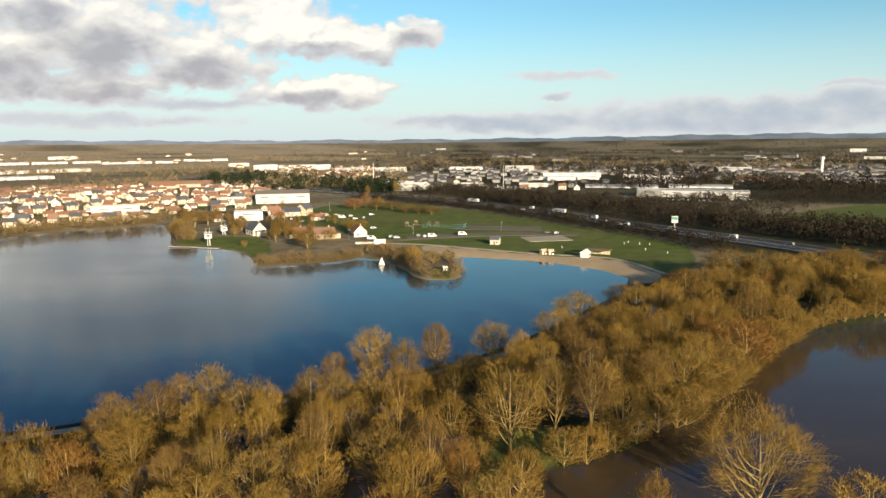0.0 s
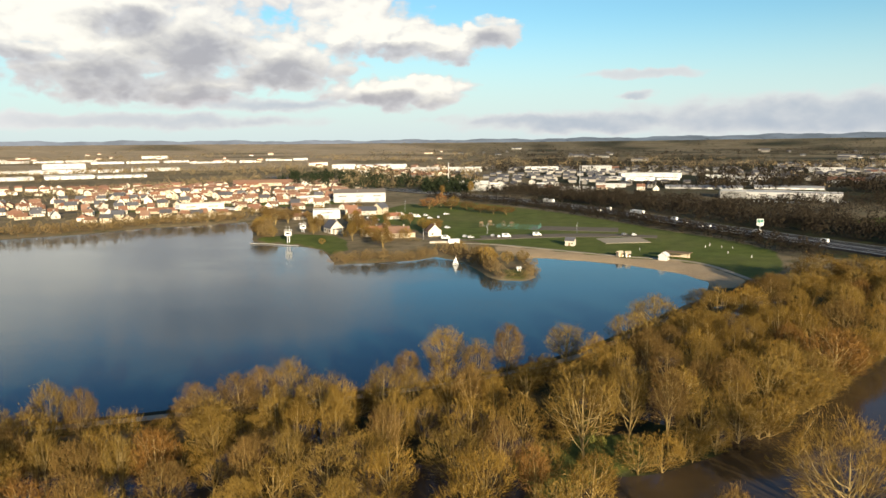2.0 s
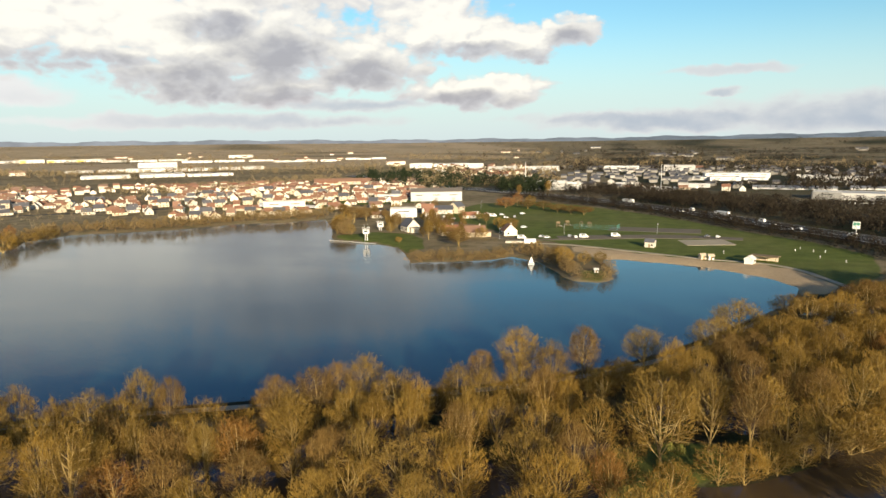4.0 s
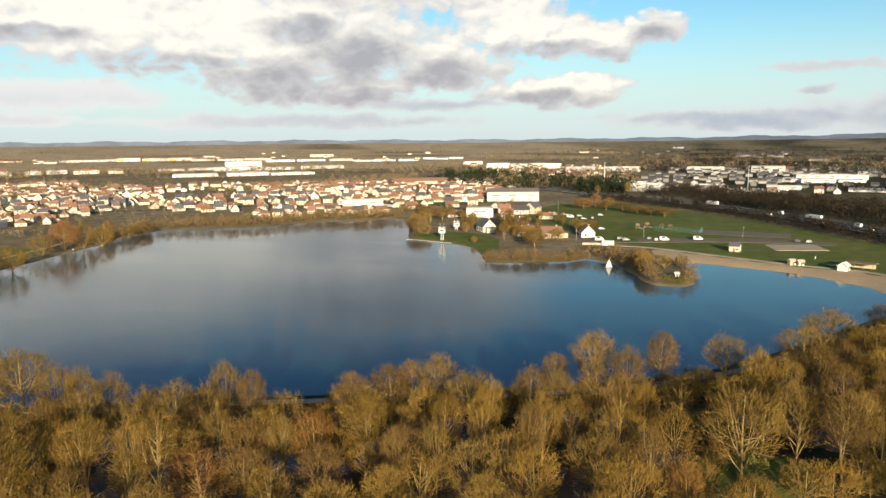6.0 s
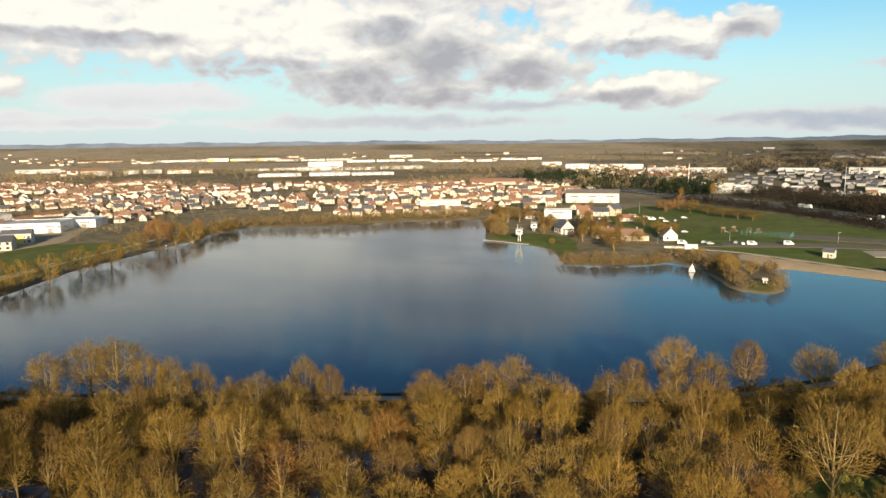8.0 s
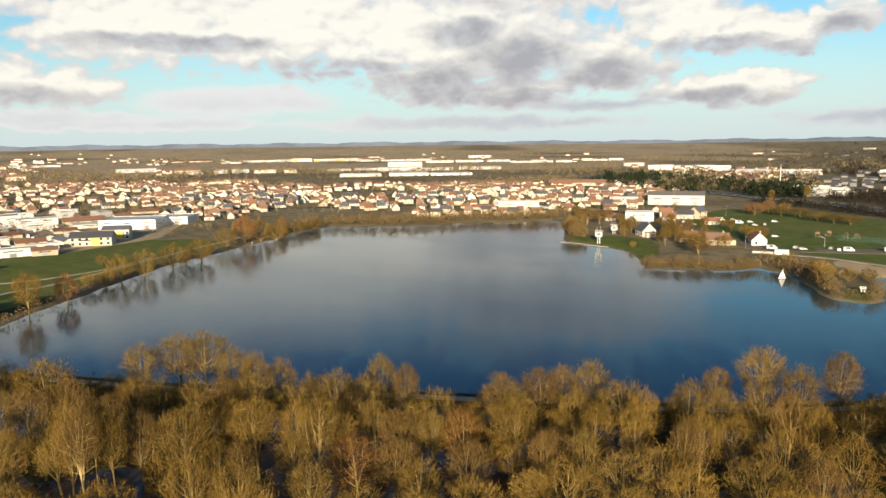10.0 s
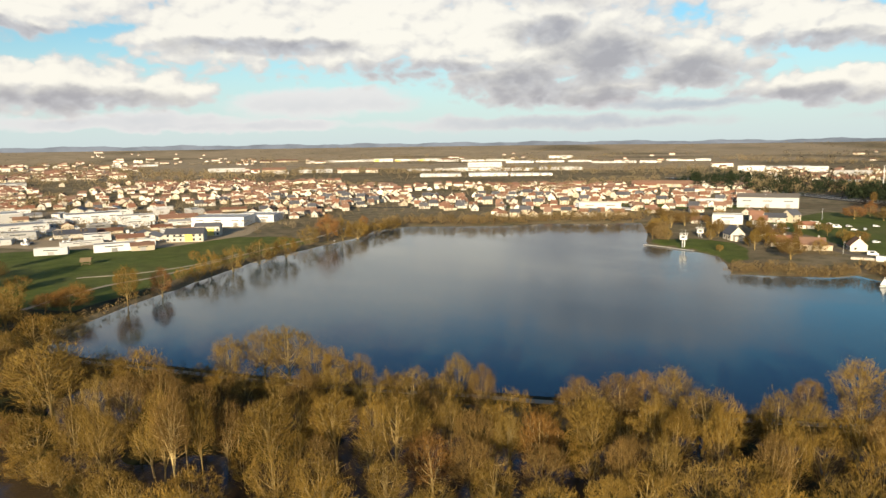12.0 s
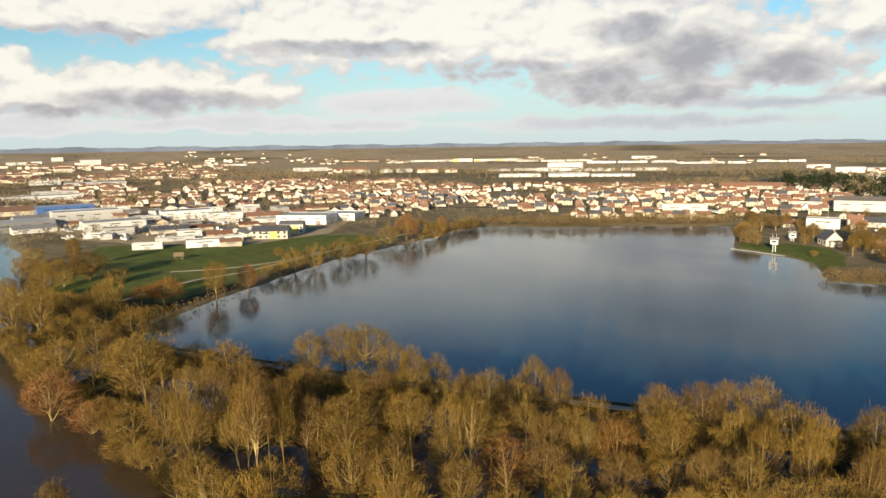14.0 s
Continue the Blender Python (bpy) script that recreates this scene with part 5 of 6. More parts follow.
# ------------------------------------------------------------ warehouses and large buildings
def make_shed(label, w, d, h, style, group):
    """A commercial building: walls, overhanging flat or low-pitched roof, shutters, windows."""
    wall = {"white": M["cladding"], "hall": M["cladding"], "club": M["render_white"], "whitegrey": M["cladding"], "grey": M["roof_sheet"], "grey2": M["render_white"], "sheet": M["cladding"], "blue": M["blue"],
            "cream": M["render_cream"], "brown": M["render_cream"], "slate": M["render_white"], "yellow": M["cladding"]}[style]
    # Cream walls in this group turn grey, painting in the cloud shade.
    if group == "buildings beyond the motorway" and wall is M["render_cream"]:
        wall = M["cladding_grey_shaded"]
    top = {"hall": M["roof_brown"], "brown": M["roof_tile"], "slate": M["roof_slate"], "grey2": M["roof_slate"], "cream": M["roof_tile"]}.get(style, M["roof_sheet"])
    root = tagged(new("warehouse" if style not in ("grey2", "brown", "slate", "cream") else "building"), label, "building", group=group)
    s = Soup()
    pitched = style in ("hall", "brown", "slate", "grey2", "cream", "sheet")
    if pitched:
        rise = min(d * 0.5 * (0.28 if style == "sheet" else 0.36 if style == "hall" else 0.5), h * 0.48)
        s.gable(-w / 2, w / 2, -d / 2, d / 2, -0.5, h - rise, h)
        r = Soup()
        r.roof(-w / 2, w / 2, -d / 2, d / 2, h - rise, h, over=0.5, thick=0.25)
    else:
        rise = 0
        s.box(-w / 2, w / 2, -d / 2, d / 2, -0.5, h - 0.6)
        para = Soup()
        para.ring(w, d, 0.3, h - 0.6, h)
        part("parapet", para.mesh("parapet", wall), root)
        r = Soup()
        r.box(-w / 2 + 0.3, w / 2 - 0.3, -d / 2 + 0.3, d / 2 - 0.3, h - 0.6, h - 0.35)
    part("wall", s.mesh("wall", wall), root)
    part("roof", r.mesh("roof", top), root)
    n = max(1, min(5, int(w / 14)))
    gate = Soup()
    gate.box(-1.8, 1.8, -0.08, 0.08, 0, min(3.6, h * 0.45))
    gm = gate.mesh("shutter", M["roof_sheet"])
    band = Soup()
    band.box(-w / n * 0.22, w / n * 0.22, -0.06, 0.06, 0, min(0.7, h * 0.12))
    bm_ = band.mesh("window", M["glass_dark"])
    for i in range(n):
        x = -w / 2 + w * (i + 0.5) / n
        part("shutter", gm, root).matrix_basis = pose(x, -d / 2, 0)
        part("window", bm_, root).matrix_basis = pose(x, -d / 2, (h - rise) * 0.62)
    if style in ("grey2",):
        wn = Soup()
        wn.box(-0.8, 0.8, -0.06, 0.06, 0, 1.5)
        wm = wn.mesh("window", M["glass_dark"])
        for fl in range(2):
            for i in range(6):
                part("window", wm, root).matrix_basis = pose(-w / 2 + w * (i + 0.5) / 6, -d / 2 - 0.01, 0.7 + fl * 2.9)
        yl = Soup()
        yl.box(-2.6, 2.6, -0.2, 0.2, 0, 5.2)
        part("yellow_panel", yl.mesh("yellow_panel", M["yellow"]), root, "yellow facade panel").matrix_basis = pose(w * 0.12, -d / 2, 0.2)
    if style in ("whitegrey", "yellow"):
        yl = Soup()
        yl.box(-w * 0.12, w * 0.12, -0.25, 0.25, 0, h * 0.8)
        part("yellow_panel", yl.mesh("yellow_panel", M["yellow"]), root, "yellow cladding panel").matrix_basis = pose(-w * 0.36, -d / 2, 0)
    if style == "club":
        aw = Soup()
        aw.add([(-w * 0.6, -d * 0.9, h * 0.55), (w * 0.75, -d * 0.75, h * 0.2), (w * 0.75, d * 0.5, h * 0.25), (-w * 0.6, d * 0.5, h * 0.8),
                (-w * 0.6, -d * 0.9, h * 0.6), (w * 0.75, -d * 0.75, h * 0.25), (w * 0.75, d * 0.5, h * 0.3), (-w * 0.6, d * 0.5, h * 0.85)],
               [(0, 3, 2, 1), (4, 5, 6, 7), (0, 1, 5, 4), (1, 2, 6, 5), (2, 3, 7, 6), (3, 0, 4, 7)])
        part("canopy", aw.mesh("canopy", M["paint_white"]), root, "long white sloping canopy")
    return root


LOOKS = {"white": "long white clad warehouse with flat roof", "hall": "large white hall with brown pitched roof", "club": "white lakeside club house with long sloping canopy", "grey": "plain grey sheet-metal storage shed",
         "grey2": "pale two-storey block with grey roof and yellow panels", "sheet": "white shed with grey sheet roof", "blue": "bright blue clad warehouse", "cream": "cream building with clay tile roof",
         "brown": "cream building with brown tiled roof", "slate": "white building with dark slate roof", "yellow": "white warehouse with a yellow panel", "whitegrey": "white warehouse with a yellow end panel"}
INDUSTRY_1 = [
    (-679, 172, 61, 36, 9.9, 86, 'grey'), (-639, 178, 32, 16, 7.4, 84, 'sheet'), (-797, 253, 52, 26, 10.6, 80, 'blue'), (-820, 214, 47, 24, 10.8, 80, 'cream'),
    (-695, 239, 58, 29, 12.8, 79, 'white'), (-992, 290, 90, 36, 11.4, 79, 'white'), (-612, 231, 48, 24, 8.3, 79, 'white'), (-674, 262, 12, 9, 8.1, 69, 'brown'),
    (-794, 271, 20, 16, 6.7, 71, 'white'), (-636, 270, 23, 14, 6.6, 67, 'white'), (-637, 308, 45, 22, 10.1, 72, 'white'), (-602, 329, 31, 15, 7.7, 66, 'white'),
    (-571, 352, 32, 16, 7.5, 64, 'cream'), (-461, 195, 19, 5, 5.6, 55, 'white'), (-487, 226, 26, 8, 3.5, 75, 'white'), (-441, 225, 24, 10, 6.4, 63, 'white'),
]
INDUSTRY_2 = [
    (-428, 237, 14, 7, 6.3, 61, 'cream'), (-539, 246, 28, 17, 6.6, 70, 'slate'), (-482, 258, 18, 11, 5.3, 67, 'brown'), (-540, 270, 24, 14, 4.8, 63, 'brown'),
    (-506, 354, 44, 31, 9.7, 35, 'white'), (-505, 390, 35, 28, 8.1, 32, 'whitegrey'), (-443, 278, 26, 13, 10.9, 44, 'grey2'), (-456, 305, 18, 9, 11.4, 42, 'grey2'),
    (-606, 436, 26, 11, 4.8, 54, 'cream'), (-725, 207, 42, 21, 8.4, 84, 'sheet'), (-930, 241, 46, 18, 7.7, 83, 'slate'), (-1123, 344, 56, 22, 8.4, 73, 'white'),
    (-1401, 504, 106, 42, 7.1, 70, 'grey'), (-1495, 445, 55, 27, 9.9, 73, 'white'), (-688, 404, 26, 13, 3.8, 60, 'white'),
]
MIDDLE_1 = [
    (-867, 1412, 287, 72, 11.7, 32, 'white'), (-1039, 1362, 177, 44, 9.5, 37, 'white'), (-784, 1154, 283, 85, 10.9, 37, 'white'), (-1283, 1125, 122, 43, 12.2, 49, 'white'),
    (-1372, 1111, 56, 23, 12.7, 51, 'cream'), (-1728, 2023, 253, 76, 16.9, 41, 'yellow'), (-1953, 1918, 282, 84, 10.8, 46, 'white'), (-2232, 1839, 138, 55, 20.7, 51, 'cream'),
    (-1102, 1991, 269, 81, 9.0, 29, 'white'), (-842, 1967, 187, 56, 8.5, 23, 'white'), (-727, 2168, 127, 51, 9.1, 19, 'white'), (-1443, 2054, 278, 83, 9.9, 35, 'white'),
    (-2360, 1308, 172, 52, 12.9, 61, 'white'), (-1559, 1109, 92, 27, 9.2, 55, 'white'), (-1322, 2473, 90, 27, 9.0, 28, 'white'), (-1025, 1509, 87, 35, 14.5, 34, 'white'),
]
MIDDLE_2 = [
    (-3479, 958, 144, 58, 25.9, 75, 'white'), (-2996, 1066, 76, 31, 25.4, 70, 'white'), (-3711, 1169, 50, 30, 18.7, 73, 'white'),
]
RIGHT_1 = [
    (-350, 1593, 129, 52, 12.9, 12, 'white'), (-375, 1501, 49, 20, 9.9, 14, 'white'), (-252, 1481, 36, 18, 10.8, 10, 'white'), (-281, 1266, 27, 13, 7.3, 13, 'white'),
    (-59, 877, 46, 16, 11.2, -4, 'white'), (-27, 890, 19, 9, 8.6, -6, 'white'), (-102, 1368, 66, 26, 8.7, 4, 'white'), (46, 1368, 63, 25, 8.7, -2, 'white'),
    (148, 1354, 54, 27, 10.8, -6, 'grey'), (172, 1367, 37, 15, 8.8, -7, 'cream'), (178, 1074, 129, 32, 7.8, 1, 'white'), (120, 928, 37, 15, 4.5, -7, 'white'),
    (207, 1142, 92, 28, 7.4, 0, 'white'), (246, 763, 67, 30, 7.2, -21, 'white'), (297, 744, 51, 26, 6.8, -25, 'white'), (224, 761, 25, 13, 7.6, -19, 'grey'),
]
RIGHT_2 = [
    (326, 890, 75, 23, 3.8, -20, 'sheet'), (229, 902, 89, 27, 3.7, -14, 'sheet'), (322, 1039, 61, 24, 6.9, -17, 'white'), (312, 1124, 47, 19, 4.7, -16, 'white'),
    (535, 1294, 56, 22, 7.8, -22, 'white'), (614, 1244, 66, 27, 5.5, -26, 'cream'), (571, 948, 53, 21, 7.1, -31, 'sheet'), (1588, 2709, 55, 28, 12.6, -30, 'white'),
    (1154, 1887, 53, 21, 7.1, -31, 'white'), (438, 999, 43, 22, 7.8, -24, 'brown'), (70, 859, 41, 21, 4.8, -5, 'grey'), (35, 924, 22, 11, 5.9, -2, 'white'),
    (-171, 1315, 53, 26, 10.6, 7, 'grey'), (-164, 1184, 38, 19, 6.7, 8, 'cream'),
]
LAKE_1 = [
    (-357, 965, 82, 16, 8.5, 20, 'brown'), (-372, 940, 30, 12, 6.5, 20, 'cream'),
    (-163, 717, 53, 18, 12.9, 13, 'hall'), (-157, 566, 22, 13, 7.5, 16, 'white'), (-219, 729, 22, 11, 4.9, 17, 'white'), (-284, 609, 38, 11, 8.6, 25, 'club'),
    (-317, 601, 24, 10, 4.4, 28, 'cream'), (-128, 591, 15, 12, 6.8, 12, 'slate'),
]

for grp, tables in (("buildings of the industrial estate", (INDUSTRY_1, INDUSTRY_2)), ("far buildings of the plain", (MIDDLE_1, MIDDLE_2)), ("buildings beyond the motorway", (RIGHT_1, RIGHT_2)), ("large buildings of the village", (LAKE_1,))):
    for table in tables:
        for x, y, w, d, h, turn, style in table:
            h *= 0.8 if grp.startswith("buildings of the industrial") else 1.0
            if w > 110:
                u, k = radians(turn), random.Random(int(x))
                h *= 0.55
                for i in (-1, 0, 1):
                    ww = w / 3 * k.uniform(0.7, 1.05)
                    xx, yy = x + math.cos(u) * i * w / 3, y + math.sin(u) * i * w / 3 + k.uniform(-12, 12)
                    ob = make_shed(LOOKS[style], ww, d * k.uniform(0.5, 1), h * k.uniform(0.7, 1.2), style, grp)
                    ob.matrix_basis = pose(xx, yy, height_at(xx, yy), 0, 0, turn)
                BUSY.append((x, y, 30))
                continue
            ob = make_shed(LOOKS[style], w, d, h, style, grp)
            ob.matrix_basis = pose(x, y, height_at(x, y), 0, 0, turn)
            BUSY.append((x, y, max(w, d) * 0.5 if w < 90 else 30))

rng = random.Random(41)
for x, y in scatter([(-432, 262), (-480, 222), (-560, 192), (-760, 195), (-830, 300), (-660, 420), (-520, 400), (-440, 330)], 30, rng, 0.8):
    w = rng.uniform(9, 26)
    if free(x, y, w * 0.42):
        style = rng.choice(("white", "white", "sheet", "grey", "brown", "slate", "cream"))
        ob = make_shed(LOOKS[style], w, rng.uniform(7, 13), rng.uniform(3.2, 6.0), style, "buildings of the industrial estate")
        ob.matrix_basis = pose(x, y, height_at(x, y), 0, 0, 68 + rng.choice((0, 90)) + rng.uniform(-14, 14))
        BUSY.append((x, y, w * 0.45))
rng = random.Random(52)
screen = []
for x, y, w, d, h, turn, style in MIDDLE_1 + MIDDLE_2:
    away, u = Vector((x, y)).normalized(), radians(turn)
    for i in range(int(w / 7)):
        o, near = rng.uniform(-0.6, 0.6) * w, d / 2 + rng.uniform(14, 60)
        screen.append((x + math.cos(u) * o - away.x * near, y + math.sin(u) * o - away.y * near, rng.uniform(3, 9), rng.uniform(5, 11)))
clumps("shed_hedges", "bare hedgerow trees before the far sheds", screen, M["wood_far"], 30, 0.8, 25)
# the village on the point, house by house: kind, x, y, turn, scale
for k, x, y, a, sc in ((3, -128, 478, -52, 1.25), (1, -78, 457, 14, 1.2), (6, -56, 464, -65, 1.0), (1, -97, 462, 30, 1.1), (5, -92, 474, 60, 1.0), (2, -131, 556, 15, 1.0), (0, -112, 500, 20, 0.9),
                       (0, -100, 560, 12, 0.9), (2, -142, 590, 20, 1.0), (4, -118, 598, 70, 1.1), (0, -178, 560, 30, 0.9), (0, -205, 640, 30, 1.0), (2, -190, 660, 15, 1.0), (0, -160, 640, 80, 0.9)):
    put(HOUSES, k, x, y, a, sc)
    BUSY.append((x, y, 7))

# streets of the town: the nearest houses one by one, the rest together
rng = random.Random(77)
sites = []
for lo, hi, r0, r1, dens in ((13, 53, 612, 1090, 0.76), (53, 73, 820, 1400, 0.46), (46, 60, 1090, 1300, 0.6), (-33, -19, 1060, 1700, 0.4), (-19, 6, 900, 1500, 0.3), (5, 14, 1150, 1600, 0.3)):
    r = r0
    row = 0
    while r < r1:
        step = math.degrees(15.0 / r)
        az = lo
        skew = rng.uniform(-12, 12)
        while az < hi:
            rr = r + rng.uniform(-3, 3) + 14 * math.sin(radians(az * 9 + row * 20))
            x, y = polar(az + rng.uniform(-.2, .2), rr)
            block = ripple(np.array([x]), np.array([y]), 60.0)[0]
            edge = 614 + max(0, 25 - az) * 11 + max(0, az - 45) * 6
            if rng.random() < dens and block > -0.45 and free(x, y, 6) and (rr > edge or az < 13):
                sites.append((rr, x, y, az + skew + rng.choice((0, 0, 90)) + rng.uniform(-8, 8), rng.choices(range(7), (3, 2, 3, 6, 3, 3, 8) if 26 < az < 47 else (6, 6, 3, 2, 2, 3, 3))[0]))
            az += step * (1 if rng.random() < .8 else 1.6)
        r += 17 if row % 2 else 25
        row += 1
sites.sort()
for rr, x, y, turn, k in sites[:300]:
    put(HOUSES, k, x, y, turn, rng.uniform(0.78, 0.95))
far_wall = material("far_walls", (0.74, 0.69, 0.60), 0.85, 0.05, 0.1, 1.0, by_island=0.15, tint=(0.66, 0.56, 0.42), space="World")
far_roof = material("far_roofs", (0.245, 0.118, 0.076), 0.85, 0.1, 0.1, 1.0, by_island=0.3, tint=(0.20, 0.135, 0.105), space="World")
# Darkened copy of the far walls, standing in for cloud shade.
shaded_wall = material("stone_walls", (0.19, 0.172, 0.15), 0.85, 0.1, 0.1, 1.0, by_island=0.4, tint=(0.30, 0.285, 0.26), space="World")
walls, roofs, shaded_soup, slates = Soup(), Soup(), Soup(), Soup()
more = [(x, y, turn, rng.uniform(7.5, 11.5), rng.uniform(6.5, 8.5), rng.uniform(2.6, 5.0)) for rr, x, y, turn, k in sites[300:]]
for _ in range(700):
    az, dep = rng.choice((rng.uniform(52, 84), rng.uniform(60, 84), rng.uniform(-34, 50))), rng.uniform(0.85, 2.3)
    r = 66 / math.tan(radians(dep))
    x, y = polar(az, r)
    if signed(FIELDS[1], np.array([x]), np.array([y]))[0] > -20 or ripple(np.array([az * 30.0]), np.array([dep * 300.0]), 70.0)[0] < (-0.2 if az > 52 else 0.25):
        continue
    big = rng.random() < 0.25
    more.append((x, y, az + rng.uniform(-25, 25), rng.uniform(18, 50) if big else rng.uniform(9, 16), rng.uniform(9, 14), rng.uniform(4, 8) if big else rng.uniform(2.6, 4.5)))
for _ in range(90):
    az, r = rng.choice((rng.uniform(58, 84), rng.uniform(68, 84))), rng.uniform(2400, 3500)
    more.append((*polar(az, r), az + rng.choice((0, 90)) + rng.uniform(-12, 12), rng.uniform(14, 50), rng.uniform(10, 16), rng.uniform(5, 11)))
for x, y, turn, w, d, h in more:
    z, m = height_at(x, y), None
    m = pose(x, y, z, 0, 0, turn)
    # Houses right of the first view take the shaded wall colour.
    for soup, make in ((walls if -x > 0.09 * y else shaded_soup, lambda s: s.gable(-w / 2, w / 2, -d / 2, d / 2, -0.5, h, h + d * 0.3)), (roofs if -x > 0.09 * y else slates, lambda s: s.roof(-w / 2, w / 2, -d / 2, d / 2, h, h + d * 0.3))):
        one = Soup()
        make(one)
        soup.add([tuple(m @ Vector(v)) for v in one.v], one.f)
town = tagged(new("distant_houses", walls.mesh("distant_houses", far_wall)), "hundreds of pale houses with clay roofs in the distance", "houses", kind="stuff")
part("stone_houses", shaded_soup.mesh("stone_houses", shaded_wall), town, "houses with cloud shade painted into their walls")
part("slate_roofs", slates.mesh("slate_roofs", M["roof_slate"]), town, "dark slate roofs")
part("roofs", roofs.mesh("roofs", far_roof), town, "clay and slate roofs")


# ------------------------------------------------------------ vehicles
def make_car(name, label, length, width, tall, van, paint):
    root = tagged(new(name), label, "car" if name == "car" else name, group="vehicles by road and car park")
    s = Soup()
    hood = tall * 0.55
    l, w = length / 2, width / 2
    prof = [(-l, 0.35), (l, 0.35), (l, hood * 0.9), (l * 0.45, hood), (l * 0.18, tall), (-l * 0.7, tall), (-l, hood)] if not van else [(-l, 0.35), (l, 0.35), (l, hood * 0.9), (l * 0.7, hood), (l * 0.45, tall), (-l, tall)]
    n = len(prof)
    s.add([(x, -w, z) for x, z in prof] + [(x, w, z) for x, z in prof], [tuple(range(n)), tuple(range(2 * n - 1, n - 1, -1))] + [(i, n + i, n + (i + 1) % n, (i + 1) % n) for i in range(n)])
    part("body", s.mesh("body", paint), root)
    g = Soup()
    g.box(-l * 0.6, l * 0.2, -w - 0.01, w + 0.01, hood + 0.05, tall - 0.12)
    part("window", g.mesh("window", M["glass_dark"]), root)
    wheel = Soup()
    wheel.tube((0, -0.1, 0), (0, 0.1, 0), 0.33, 0.33, 12, cap=True)
    wm = wheel.mesh("wheel", M["rubber"])
    for x in (-l * 0.62, l * 0.62):
        for y in (-w, w):
            part("wheel", wm, root).matrix_basis = pose(x, y, 0.33)
    return root


def make_truck():
    root = tagged(new("truck"), "white articulated truck on the motorway", "truck", group="vehicles by road and car park")
    s = Soup()
    s.box(5.2, 7.4, -1.25, 1.25, 0.6, 2.2)
    s.box(5.2, 7.0, -1.25, 1.25, 2.2, 3.4)
    part("cab", s.mesh("cab", M["paint_white"]), root)
    s = Soup()
    s.box(-7.6, 4.8, -1.27, 1.27, 1.1, 3.9)
    part("trailer", s.mesh("trailer", M["paint_white"]), root, "white box trailer")
    wheel = Soup()
    wheel.tube((0, -0.15, 0), (0, 0.15, 0), 0.5, 0.5, 12, cap=True)
    wm = wheel.mesh("wheel", M["rubber"])
    for x in (6.4, 3.6, -4.6, -5.9, -7.0):
        for y in (-1.15, 1.15):
            part("wheel", wm, root).matrix_basis = pose(x, y, 0.5)
    return root


CARS = [make_car("car", "light grey saloon car parked or driving", 4.3, 1.75, 1.5, False, M["car_paint"]), make_car("van", "white delivery van by the road", 5.6, 2.0, 2.5, True, M["paint_white"]), make_truck(),
        make_car("car", "small white hatchback car with dark windows", 4.1, 1.75, 1.5, False, M["paint_white"])]
for k, x, y, a in ((2, 97, 584, 122), (1, 79, 622, 122), (1, 118.5, 546, 120), (3, 122, 527, 118), (0, 127, 503, 118), (3, 133, 504, 120), (1, 155, 473, 120), (1, 180, 432, 120), (0, 202, 404, 118), (3, 70, 612, 122), (2, 30, 690, 127), (0, -30, 752, 132)):
    put(CARS, k, x, y, a, 1.0, 1.22)
for k, x, y, a in ((1, 13, 464, 8), (1, -7, 457, 12), (3, -12, 456, 100), (0, -16, 460, 80), (0, 70, 468, 40), (3, 76, 466, 60), (3, -30, 452, 30), (0, -34, 456, 70), (1, -46, 448, 15), (0, -50, 500, 40), (3, -70, 560, 20), (1, -82, 570, 15), (0, -64, 566, 100), (3, -90, 590, 10),
                   (1, -98, 585, 20), (3, -76, 580, 30), (0, -104, 575, 60), (3, -120, 560, 20), (0, -60, 590, 20), (3, -110, 545, 70)):
    put(CARS, k, x, y, a, 1.0, 0.2)
rng = random.Random(9)
for x, y in scatter([(-440, 250), (-500, 205), (-560, 175), (-700, 190), (-700, 260), (-560, 330), (-460, 300)], 13, rng, 0.5):
    if free(x, y, 1):
        put(CARS, rng.choice((0, 3, 1, 1)), x, y, rng.uniform(0, 180), 1.0, 0.05)
for x0, y0, n, a in ((-640, 188, 9, 80), (-470, 240, 5, 70), (-560, 270, 7, 60), (230, 712, 12, -20), (290, 708, 8, -25), (90, 900, 10, -5), (-640, 215, 6, 75)):
    for i in range(n):
        u = radians(a)
        put(CARS, rng.choice((0, 3, 3, 1)), x0 + math.cos(u) * i * 3.4 + rng.uniform(-.6, .6), y0 + math.sin(u) * i * 3.4 + rng.uniform(-4, 4), a + 90 + rng.uniform(-6, 6), 1.0, 0.05)


# ------------------------------------------------------------ shore furniture
def stand(ob, x, y, turn=0.0, lift=0.0, floor=-9.0):
    ob.matrix_basis = pose(x, y, max(height_at(x, y), floor) + lift, 0, 0, turn)
    return ob


